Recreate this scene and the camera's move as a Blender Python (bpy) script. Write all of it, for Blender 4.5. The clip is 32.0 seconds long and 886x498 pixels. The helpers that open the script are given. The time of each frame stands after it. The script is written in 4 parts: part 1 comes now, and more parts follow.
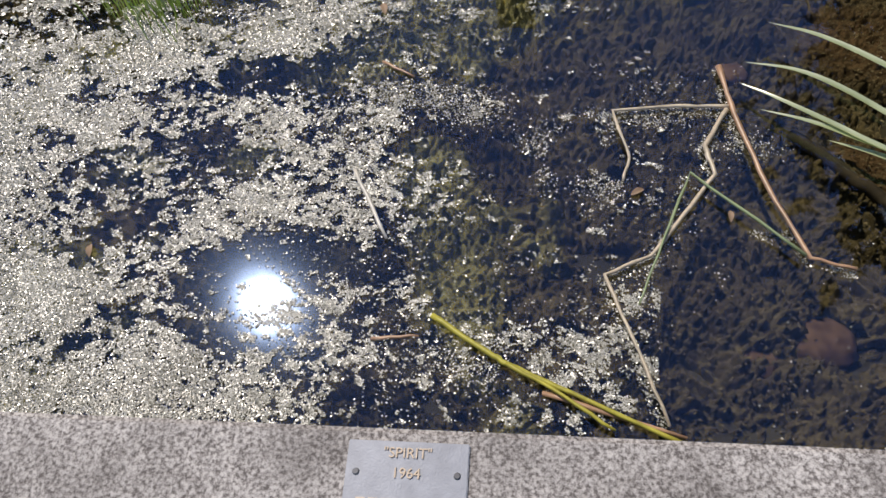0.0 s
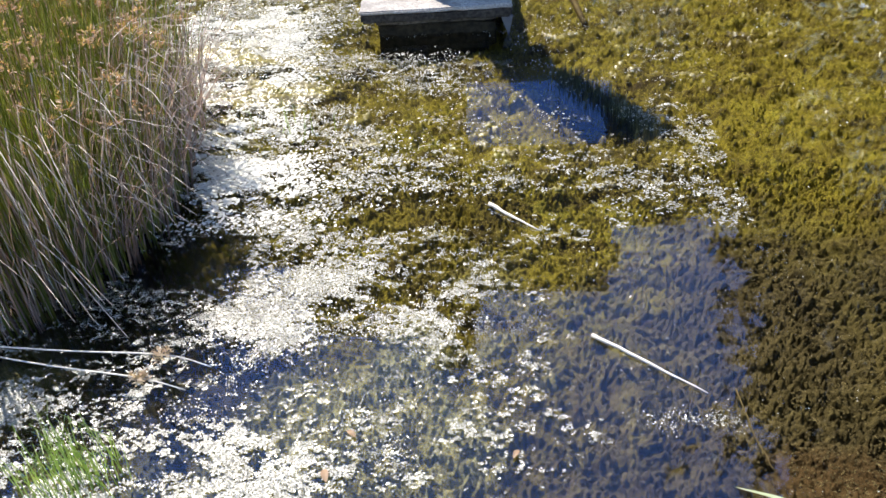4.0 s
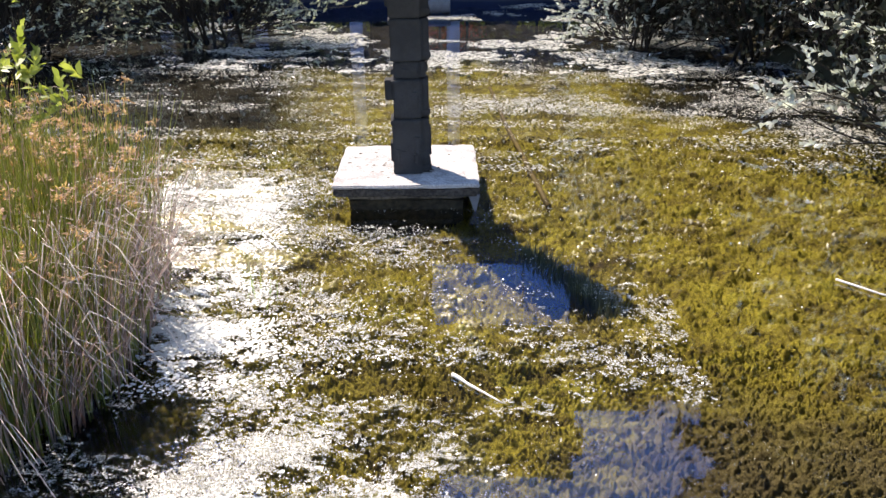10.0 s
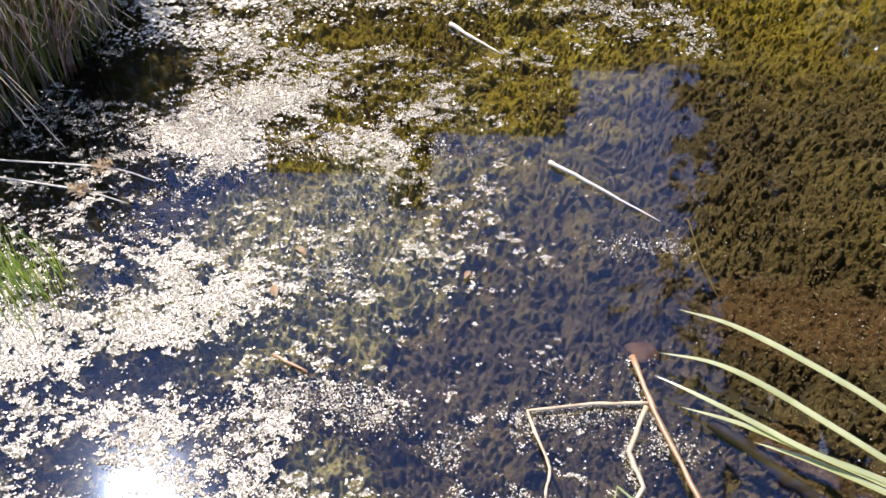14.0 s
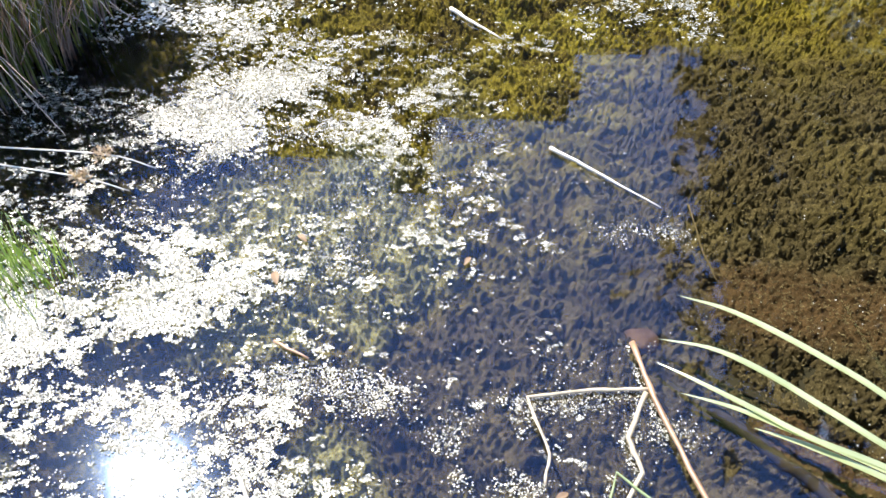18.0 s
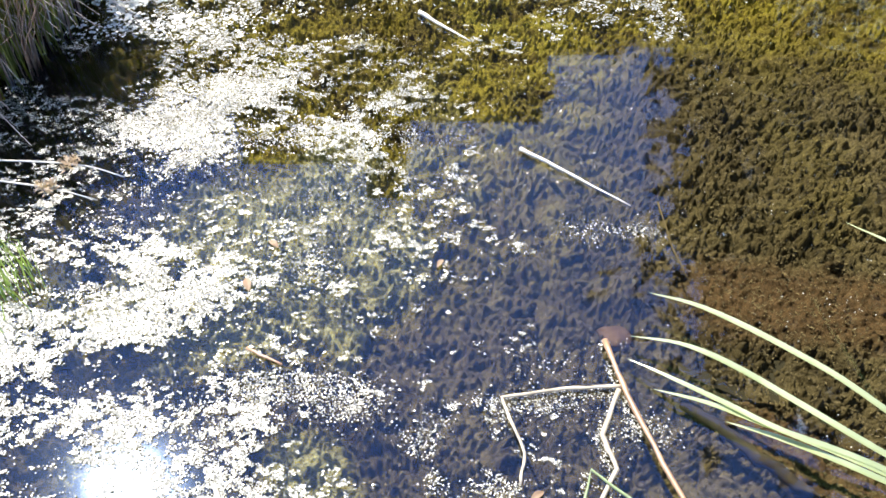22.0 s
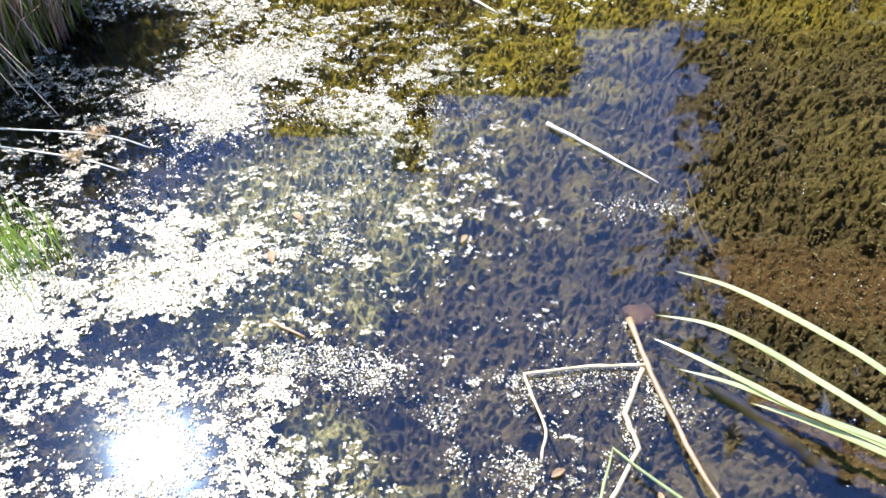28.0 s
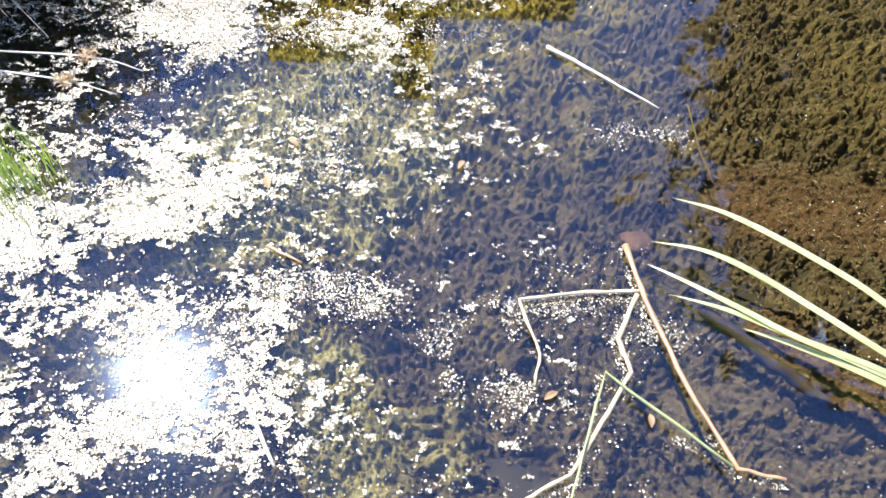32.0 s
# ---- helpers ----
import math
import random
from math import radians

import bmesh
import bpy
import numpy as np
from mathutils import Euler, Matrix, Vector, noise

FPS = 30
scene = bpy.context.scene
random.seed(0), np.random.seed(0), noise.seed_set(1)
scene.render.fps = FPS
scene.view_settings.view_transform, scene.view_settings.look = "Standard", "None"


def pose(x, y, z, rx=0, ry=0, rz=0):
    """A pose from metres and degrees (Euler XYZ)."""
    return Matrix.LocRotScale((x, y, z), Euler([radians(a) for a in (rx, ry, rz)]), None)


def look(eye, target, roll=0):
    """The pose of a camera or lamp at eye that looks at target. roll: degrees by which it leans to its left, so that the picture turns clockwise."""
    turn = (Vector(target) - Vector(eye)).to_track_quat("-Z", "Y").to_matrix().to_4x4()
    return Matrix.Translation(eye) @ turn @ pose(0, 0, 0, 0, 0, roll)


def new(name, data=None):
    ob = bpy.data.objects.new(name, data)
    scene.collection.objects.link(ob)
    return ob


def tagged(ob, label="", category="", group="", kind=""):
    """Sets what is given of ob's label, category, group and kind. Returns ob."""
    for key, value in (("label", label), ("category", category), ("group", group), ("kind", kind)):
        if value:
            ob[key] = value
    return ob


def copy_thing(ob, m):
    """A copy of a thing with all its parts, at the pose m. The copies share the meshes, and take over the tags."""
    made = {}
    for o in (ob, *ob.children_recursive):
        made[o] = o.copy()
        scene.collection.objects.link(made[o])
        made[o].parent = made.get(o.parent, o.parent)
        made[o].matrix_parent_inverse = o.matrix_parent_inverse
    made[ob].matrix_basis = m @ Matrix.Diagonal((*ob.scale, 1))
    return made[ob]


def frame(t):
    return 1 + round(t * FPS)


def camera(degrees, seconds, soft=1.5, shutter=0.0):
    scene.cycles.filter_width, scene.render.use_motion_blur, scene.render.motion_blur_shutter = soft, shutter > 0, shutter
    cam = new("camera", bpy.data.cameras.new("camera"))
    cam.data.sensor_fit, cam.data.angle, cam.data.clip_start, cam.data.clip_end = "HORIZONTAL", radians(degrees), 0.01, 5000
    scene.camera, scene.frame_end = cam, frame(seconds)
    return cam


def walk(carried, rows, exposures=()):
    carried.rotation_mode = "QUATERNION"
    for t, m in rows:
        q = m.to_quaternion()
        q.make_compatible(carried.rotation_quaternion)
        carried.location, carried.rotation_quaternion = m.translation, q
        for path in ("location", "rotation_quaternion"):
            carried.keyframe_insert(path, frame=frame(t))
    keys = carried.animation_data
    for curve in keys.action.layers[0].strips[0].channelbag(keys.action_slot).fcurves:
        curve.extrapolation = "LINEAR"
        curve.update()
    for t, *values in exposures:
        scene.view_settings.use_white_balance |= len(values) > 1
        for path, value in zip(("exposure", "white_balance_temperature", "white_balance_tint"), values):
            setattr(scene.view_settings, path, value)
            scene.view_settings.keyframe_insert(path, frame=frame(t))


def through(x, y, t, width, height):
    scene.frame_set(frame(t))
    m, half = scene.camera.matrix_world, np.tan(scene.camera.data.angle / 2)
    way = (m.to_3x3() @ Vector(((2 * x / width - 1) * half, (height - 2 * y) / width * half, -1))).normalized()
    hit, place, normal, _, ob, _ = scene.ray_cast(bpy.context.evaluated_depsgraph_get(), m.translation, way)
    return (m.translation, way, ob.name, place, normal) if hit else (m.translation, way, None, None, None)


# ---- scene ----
cam = camera(59.0, 32.0)
PATH = [
    (0, (0.223, -0.054, 1.353), (-0.092, 0.899, -0.377), -10.8),
    (0.5, (0.193, 0.081, 1.367), (-0.066, 1.054, -0.361), -11.3),
    (1, (0.194, 0.201, 1.376), (-0.021, 1.191, -0.348), -9.5),
    (1.5, (0.189, 0.265, 1.406), (0.002, 1.391, -0.236), -8.1),
    (2, (0.182, 0.265, 1.423), (-0.013, 1.518, -0.124), -7.6),
    (2.5, (0.177, 0.258, 1.429), (-0.02, 1.615, -0.027), -7.1),
    (3, (0.173, 0.256, 1.434), (-0.023, 1.68, 0.044), -6.3),
    (3.5, (0.181, 0.258, 1.434), (-0.021, 1.757, 0.125), -5.7),
    (4, (0.173, 0.254, 1.447), (-0.024, 1.851, 0.259), -4.6),
    (4.5, (0.164, 0.266, 1.444), (-0.029, 1.919, 0.335), -3.7),
    (6.5, (0.16, 0.236, 1.444), (-0.004, 2.064, 0.65), -1.7),
    (7, (0.159, 0.23, 1.448), (-0.007, 2.091, 0.736), -1.6),
    (7.5, (0.16, 0.229, 1.448), (-0.004, 2.109, 0.784), -1.5),
    (8, (0.163, 0.236, 1.441), (0.001, 2.123, 0.799), -1.4),
    (8.5, (0.163, 0.245, 1.432), (0.019, 2.133, 0.788), -1.1),
    (9, (0.169, 0.247, 1.425), (0.06, 2.129, 0.758), -0.7),
    (9.5, (0.172, 0.246, 1.419), (0.068, 2.104, 0.686), -0.7),
    (10, (0.171, 0.249, 1.415), (0.065, 2.079, 0.615), -0.7),
    (10.5, (0.173, 0.254, 1.406), (0.075, 1.998, 0.431), -0.5),
    (11, (0.171, 0.264, 1.387), (0.089, 1.856, 0.179), -0.3),
    (11.5, (0.169, 0.262, 1.372), (0.097, 1.722, 0.007), -0.1),
    (12, (0.17, 0.266, 1.368), (0.096, 1.668, -0.056), -0.2),
    (12.5, (0.165, 0.265, 1.37), (0.1, 1.64, -0.082), 0.0),
    (13, (0.165, 0.261, 1.373), (0.1, 1.618, -0.095), 0.1),
    (13.5, (0.168, 0.261, 1.374), (0.097, 1.603, -0.107), 0.0),
    (14, (0.171, 0.258, 1.374), (0.094, 1.592, -0.114), -0.2),
    (14.5, (0.167, 0.255, 1.38), (0.09, 1.582, -0.114), -0.1),
    (16.5, (0.168, 0.255, 1.376), (0.082, 1.569, -0.129), -0.4),
    (17, (0.168, 0.257, 1.376), (0.085, 1.565, -0.134), -0.3),
    (17.5, (0.171, 0.258, 1.377), (0.088, 1.562, -0.137), -0.3),
    (18, (0.175, 0.261, 1.378), (0.094, 1.565, -0.136), -0.5),
    (18.5, (0.178, 0.265, 1.377), (0.112, 1.576, -0.132), -0.5),
    (19, (0.183, 0.265, 1.376), (0.128, 1.586, -0.124), -0.6),
    (19.5, (0.185, 0.266, 1.379), (0.142, 1.59, -0.119), -0.4),
    (20, (0.186, 0.265, 1.382), (0.156, 1.588, -0.117), -0.1),
    (20.5, (0.187, 0.261, 1.38), (0.163, 1.589, -0.116), 0.2),
    (21, (0.184, 0.26, 1.382), (0.167, 1.584, -0.117), 0.4),
    (21.5, (0.187, 0.26, 1.381), (0.165, 1.579, -0.123), 0.1),
    (22, (0.19, 0.258, 1.379), (0.163, 1.571, -0.13), 0.0),
    (22.5, (0.19, 0.259, 1.379), (0.161, 1.569, -0.133), 0.0),
    (23, (0.188, 0.263, 1.378), (0.158, 1.569, -0.137), -0.1),
    (23.5, (0.191, 0.262, 1.377), (0.153, 1.567, -0.139), -0.4),
    (24, (0.188, 0.264, 1.377), (0.15, 1.562, -0.144), -0.3),
    (24.5, (0.194, 0.266, 1.377), (0.143, 1.561, -0.146), -0.8),
    (25, (0.19, 0.266, 1.376), (0.137, 1.559, -0.149), -0.8),
    (25.5, (0.19, 0.267, 1.378), (0.13, 1.553, -0.152), -1.0),
    (27.5, (0.189, 0.266, 1.373), (0.104, 1.536, -0.17), -1.4),
    (28, (0.19, 0.266, 1.371), (0.103, 1.527, -0.179), -1.3),
    (28.5, (0.191, 0.266, 1.37), (0.103, 1.513, -0.191), -1.2),
    (29, (0.192, 0.266, 1.369), (0.104, 1.492, -0.209), -1.2),
    (29.5, (0.189, 0.265, 1.367), (0.105, 1.463, -0.232), -1.0),
    (30, (0.191, 0.264, 1.367), (0.105, 1.436, -0.251), -1.1),
    (30.5, (0.194, 0.267, 1.369), (0.107, 1.418, -0.265), -1.3),
    (31, (0.197, 0.262, 1.365), (0.111, 1.407, -0.272), -1.2),
    (31.5, (0.2, 0.264, 1.367), (0.113, 1.393, -0.282), -1.5),
    (32, (0.202, 0.265, 1.365), (0.116, 1.379, -0.294), -1.5),
]
EXPOSURES = [
    (0, -0.15, 7100, 13), (0.5, -0.1, 7100, 13), (1, 0.25, 7100, 13), (2, 0.82, 6900, 12), (4, 1.0, 6950, 11), (7, 1.4, 7200, 23), (8, 1.45, 7200, 28), (9, 1.3, 7200, 27), (10, 1.25, 7150, 17),
    (11, 1.08, 7150, 14), (13, 0.84, 7400, 18), (14.5, 0.91, 7500, 20), (16.5, 1.24, 6850, 10), (23, 1.38, 6850, 10), (28, 1.45, 6850, 10), (32, 1.56, 7100, 14),
]
walk(cam, [(t, look(eye, target, roll)) for t, eye, target, roll in PATH], EXPOSURES)

# ---- world, sun ----
SUN_EL, SUN_AZ = radians(58.7), radians(-44.4)
world = bpy.data.worlds.new("world")
scene.world = world
world.use_nodes = True
wn = world.node_tree
sky = wn.nodes.new("ShaderNodeTexSky")
sky.sky_type, sky.sun_disc = "NISHITA", False
sky.sun_elevation, sky.sun_rotation = SUN_EL, SUN_AZ
sky.air_density, sky.dust_density, sky.ozone_density = 1.0, 0.0, 4.0
wn.links.new(sky.outputs[0], wn.nodes["Background"].inputs[0])
wn.nodes["Background"].inputs[1].default_value = 0.15
TO_SUN = Vector((math.sin(SUN_AZ) * math.cos(SUN_EL), math.cos(SUN_AZ) * math.cos(SUN_EL), math.sin(SUN_EL)))
sun_data = bpy.data.lights.new("sun", "SUN")
sun_data.energy, sun_data.angle, sun_data.color = 4.2, radians(0.55), (1.0, 0.95, 0.87)
sun = new("sun", sun_data)
sun.matrix_world = look(TO_SUN * 40, (0, 0, 0))


# ---- materials ----
class Mat:
    """A small builder of node materials."""

    def __init__(self, name):
        self.m = bpy.data.materials.new(name)
        self.m.use_nodes = True
        self.t = self.m.node_tree
        self.p = self.t.nodes["Principled BSDF"]
        self.out = self.t.nodes["Material Output"]
        self.xyz = self.t.nodes.new("ShaderNodeTexCoord").outputs["Object"]

    def link(self, a, b):
        self.t.links.new(a, b)

    def noise(self, scale, detail=4.0, rough=0.55, distort=0.0, stretch=None):
        n = self.t.nodes.new("ShaderNodeTexNoise")
        n.inputs["Scale"].default_value, n.inputs["Detail"].default_value = scale, detail
        n.inputs["Roughness"].default_value, n.inputs["Distortion"].default_value = rough, distort
        src = self.xyz
        if stretch:
            mp = self.t.nodes.new("ShaderNodeMapping")
            mp.inputs["Scale"].default_value = stretch
            self.link(src, mp.inputs[0])
            src = mp.outputs[0]
        self.link(src, n.inputs["Vector"])
        return n.outputs["Fac"]

    def ramp(self, fac, stops):
        r = self.t.nodes.new("ShaderNodeValToRGB")
        els = r.color_ramp.elements
        while len(els) < len(stops):
            els.new(0.5)
        for e, (at, c) in zip(els, stops):
            e.position, e.color = at, (*c, 1) if len(c) == 3 else c
        self.link(fac, r.inputs[0])
        return r.outputs[0]

    def mix(self, fac, a, b, blend="MIX"):
        n = self.t.nodes.new("ShaderNodeMix")
        n.data_type, n.blend_type = "RGBA", blend
        for sock, v in ((n.inputs[0], fac), (n.inputs[6], a), (n.inputs[7], b)):
            if isinstance(v, (int, float)):
                sock.default_value = v
            elif isinstance(v, tuple):
                sock.default_value = (*v, 1)
            else:
                self.link(v, sock)
        return n.outputs[2]

    def value(self, fac, lo, hi, a=0.0, b=1.0):
        n = self.t.nodes.new("ShaderNodeMapRange")
        for k, v in zip((1, 2, 3, 4), (lo, hi, a, b)):
            n.inputs[k].default_value = v
        self.link(fac, n.inputs[0])
        return n.outputs[0]

    def attribute(self, name):
        n = self.t.nodes.new("ShaderNodeAttribute")
        n.attribute_name = name
        return n.outputs["Fac"]

    def random(self, island=False):
        if island:
            return self.t.nodes.new("ShaderNodeNewGeometry").outputs["Random Per Island"]
        return self.t.nodes.new("ShaderNodeObjectInfo").outputs["Random"]

    def base(self, c):
        if isinstance(c, tuple):
            self.p.inputs["Base Color"].default_value = (*c, 1)
        else:
            self.link(c, self.p.inputs["Base Color"])
        return self

    def set(self, rough=0.7, spec=0.5, metal=0.0):
        if isinstance(rough, (int, float)):
            self.p.inputs["Roughness"].default_value = rough
        else:
            self.link(rough, self.p.inputs["Roughness"])
        self.p.inputs["Specular IOR Level"].default_value, self.p.inputs["Metallic"].default_value = spec, metal
        return self

    def bump(self, fac, strength=0.3, dist=0.01):
        n = self.t.nodes.new("ShaderNodeBump")
        n.inputs["Strength"].default_value, n.inputs["Distance"].default_value = strength, dist
        self.link(fac, n.inputs["Height"])
        self.link(n.outputs[0], self.p.inputs["Normal"])
        return self


def concrete_material(name, dark, light, grain=220.0, stain=2.5):
    m = Mat(name)
    c = m.ramp(m.noise(grain, 3), [(0.35, dark), (0.65, light)])
    c = m.mix(m.value(m.noise(stain, 5, 0.65), 0.42, 0.62, 0.0, 0.6), c, tuple(0.6 * v for v in dark), "MIX")
    return m.base(c).set(0.85, 0.35).bump(m.noise(grain, 4), 0.35, 0.004).m


def leaf_material(name, a, b, through=0.35, rough=0.4, spec=0.5, wet=0.0, glow=(0.95, 1.0, 0.35)):
    """A leaf that shines and lets some light through."""
    m = Mat(name)
    c = m.mix(m.random(True), a, b)
    c = m.mix(m.value(m.noise(9.0, 2), 0.4, 0.6, 0, 0.5), c, tuple(0.7 * v for v in a))
    m.base(c).set(rough, spec)
    m.p.inputs["Coat Weight"].default_value, m.p.inputs["Coat Roughness"].default_value, m.p.inputs["Coat IOR"].default_value = wet, 0.25, 1.8
    tr = m.t.nodes.new("ShaderNodeBsdfTranslucent")
    m.link(m.mix(1.0, c, glow, "MULTIPLY"), tr.inputs[0])
    mx = m.t.nodes.new("ShaderNodeMixShader")
    mx.inputs[0].default_value = through
    m.link(m.p.outputs[0], mx.inputs[1])
    m.link(tr.outputs[0], mx.inputs[2])
    m.link(mx.outputs[0], m.out.inputs[0])
    return m.m


def plain(name, c, rough=0.6, spec=0.4, metal=0.0, vary=0.25, scale=12.0):
    m = Mat(name)
    col = m.mix(m.value(m.noise(scale, 5, 0.65), 0.35, 0.65), c, tuple(v * (1 - vary) for v in c))
    return m.base(col).set(rough, spec, metal).bump(m.noise(scale * 12, 3), 0.15, 0.003).m


def water_material():
    """A clear still surface: a sharp mirror with a little film on it, over tinted clear water."""
    m = Mat("pond_water")
    bp = m.t.nodes.new("ShaderNodeBump")
    bp.inputs["Strength"].default_value, bp.inputs["Distance"].default_value = 0.012, 0.01
    m.link(m.noise(9.0, 2), bp.inputs["Height"])
    gloss = []
    for rough in (0.012, 0.075):
        gl = m.t.nodes.new("ShaderNodeBsdfGlossy")
        gl.inputs["Roughness"].default_value = rough
        gl.inputs["Color"].default_value = (0.42, 0.6, 1.0, 1)
        m.link(bp.outputs[0], gl.inputs["Normal"])
        gloss.append(gl.outputs[0])
    both = m.t.nodes.new("ShaderNodeMixShader")
    both.inputs[0].default_value = 0.3
    m.link(gloss[0], both.inputs[1])
    m.link(gloss[1], both.inputs[2])
    clear = m.t.nodes.new("ShaderNodeBsdfTransparent")
    clear.inputs[0].default_value = (0.93, 0.93, 0.86, 1)
    fr = m.t.nodes.new("ShaderNodeFresnel")
    fr.inputs[0].default_value = 1.86
    mx = m.t.nodes.new("ShaderNodeMixShader")
    m.link(fr.outputs[0], mx.inputs[0])
    m.link(clear.outputs[0], mx.inputs[1])
    m.link(both.outputs[0], mx.inputs[2])
    m.link(mx.outputs[0], m.out.inputs[0])
    m.t.nodes.remove(m.p)
    return m.m


def algae_material(grain=260.0):
    """Wet thread algae: olive where it is alive, brown where silt lies on it."""
    m = Mat("thread_algae")
    live = m.ramp(m.noise(2.3, 6, 0.7), [(0.3, (0.105, 0.088, 0.021)), (0.44, (0.265, 0.22, 0.03)), (0.58, (0.355, 0.31, 0.04)), (0.75, (0.23, 0.255, 0.048))])
    silt = m.ramp(m.noise(5.0, 6, 0.7), [(0.3, (0.052, 0.042, 0.021)), (0.5, (0.116, 0.095, 0.045)), (0.7, (0.2, 0.165, 0.078))])
    live = m.mix(m.value(m.noise(3.3, 5, 0.7, 0.3), 0.54, 0.72, 0.0, 0.8), live, (0.07, 0.05, 0.015))
    live = m.mix(m.value(m.noise(7.0, 6, 0.75, 0.4, (0.7, 1.5, 1.0)), 0.48, 0.6, 0.0, 0.85), live, (0.08, 0.056, 0.016))
    green = m.ramp(m.noise(7.0, 5, 0.7), [(0.3, (0.26, 0.25, 0.1)), (0.7, (0.55, 0.54, 0.27))])
    live = m.mix(m.attribute("green"), live, green)
    c = m.mix(m.attribute("silt"), live, silt)
    c = m.mix(m.attribute("smooth"), c, m.ramp(m.noise(30.0, 6, 0.75), [(0.35, (0.07, 0.044, 0.02)), (0.65, (0.15, 0.095, 0.045))]))
    # deeper bed, with the shade of bushes and rushes in its near-black colour
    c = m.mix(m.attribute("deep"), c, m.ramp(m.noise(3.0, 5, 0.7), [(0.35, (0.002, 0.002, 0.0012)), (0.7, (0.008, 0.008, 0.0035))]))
    c = m.mix(m.value(m.noise(grain, 3, 0.7), 0.42, 0.66, 0.0, 0.6), c, (0.025, 0.019, 0.008))
    c = m.mix(m.value(m.noise(90.0, 4, 0.75, 0.5), 0.5, 0.62, 0.0, 0.5), c, (0.03, 0.022, 0.009))
    m.link(m.attribute("wet"), m.p.inputs["Coat Weight"])
    m.p.inputs["Coat Roughness"].default_value = 0.38
    m.p.inputs["Coat IOR"].default_value = 1.8
    return m.base(c).set(m.value(m.noise(60, 3), 0.3, 0.7, 0.5, 0.8), 0.08).bump(m.noise(grain * 1.3, 5, 0.75, 0.6), 0.8, 0.006).m


def strand_material():
    m = Mat("algae_threads")
    live = m.mix(m.random(True), (0.05, 0.037, 0.009), (0.34, 0.28, 0.04))
    silt = m.mix(m.random(True), (0.045, 0.037, 0.019), (0.2, 0.163, 0.083))
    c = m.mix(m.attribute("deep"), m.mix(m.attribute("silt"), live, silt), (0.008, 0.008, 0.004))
    m.link(m.value(m.attribute("wet"), 0.0, 1.0, 0.0, 0.45), m.p.inputs["Coat Weight"])
    m.p.inputs["Coat Roughness"].default_value, m.p.inputs["Coat IOR"].default_value = 0.35, 2.0
    return m.base(c).set(0.6, 0.1).m


M_WATER = water_material()
M_ALGAE = algae_material()
M_STRAND = strand_material()
M_LEDGE = concrete_material("pebbled_concrete", (0.13, 0.115, 0.11), (0.62, 0.59, 0.57), 210)
M_SLAB = concrete_material("weathered_concrete", (0.32, 0.3, 0.29), (0.56, 0.54, 0.52), 90, 9)
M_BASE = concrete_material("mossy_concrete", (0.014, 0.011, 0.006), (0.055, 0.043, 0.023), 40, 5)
M_BAND = concrete_material("stained_mortar", (0.09, 0.075, 0.055), (0.22, 0.19, 0.15), 45, 8)
M_EDGE = concrete_material("dark_edge_concrete", (0.028, 0.023, 0.019), (0.1, 0.086, 0.074), 50, 7)
M_COLUMN = concrete_material("cast_grey_stone", (0.026, 0.026, 0.028), (0.052, 0.051, 0.052), 320, 7)
M_PLAQUE = plain("brushed_metal_plaque", (0.3, 0.32, 0.37), 0.5, 0.3, 0.15, 0.2, 30)
M_LETTER = plain("raised_metal_letters", (0.62, 0.5, 0.38), 0.6, 0.3, 0.0, 0.1, 30)
M_STRAW = plain("bleached_dry_reed", (0.66, 0.55, 0.4), 0.4, 0.8, 0, 0.45, 25)
M_RUSTREED = plain("reddish_dry_reed", (0.5, 0.3, 0.18), 0.4, 0.8, 0, 0.4, 25)
M_WHITEREED = plain("sun_bleached_reed", (0.75, 0.7, 0.62), 0.4, 0.8, 0, 0.3, 25)
M_GREENREED = plain("green_reed", (0.26, 0.33, 0.16), 0.4, 0.8, 0, 0.3, 25)
M_YELLOWREED = plain("yellow_green_reed", (0.5, 0.46, 0.07), 0.45, 0.5, 0, 0.4, 30)
# duckweed, scum and sheets: sun glare on wet leaves whitens these base colours
M_DUCKWEED = leaf_material("duckweed_leaves", (0.22, 0.22, 0.17), (0.66, 0.65, 0.6), 0.06, 0.5, 1.0, 0.75)
M_SCUM = leaf_material("glare_white_scum", (0.42, 0.42, 0.36), (0.78, 0.77, 0.72), 0.06, 0.5, 1.0, 1.0)
M_RAFT = leaf_material("glare_white_sheets", (0.7, 0.7, 0.64), (0.9, 0.9, 0.86), 0.06, 0.45, 1.0, 1.0)
M_IRIS = leaf_material("iris_blades", (0.3, 0.39, 0.15), (0.58, 0.62, 0.4), 0.2, 0.28, 1.0, 1.0)
M_RUSH = leaf_material("rush_green", (0.2, 0.27, 0.06), (0.66, 0.66, 0.3), 0.7, 0.4, 0.6, 0.3, (1.0, 1.0, 0.5))
M_DRYRUSH = leaf_material("rush_dead", (0.55, 0.42, 0.36), (0.9, 0.78, 0.72), 0.6, 0.45, 0.5, 0.3, (1.0, 0.9, 0.8))
M_PALEBLADE = leaf_material("rush_bleached", (0.66, 0.55, 0.5), (0.9, 0.82, 0.77), 0.4, 0.4, 0.8, 0.6, (1.0, 0.95, 0.9))
M_HEADS = leaf_material("rush_heads", (0.55, 0.3, 0.19), (0.86, 0.6, 0.47), 0.5, 0.6)
M_STALKHEAD = leaf_material("stalk_heads", (0.42, 0.29, 0.2), (0.72, 0.58, 0.45), 0.3, 0.6)
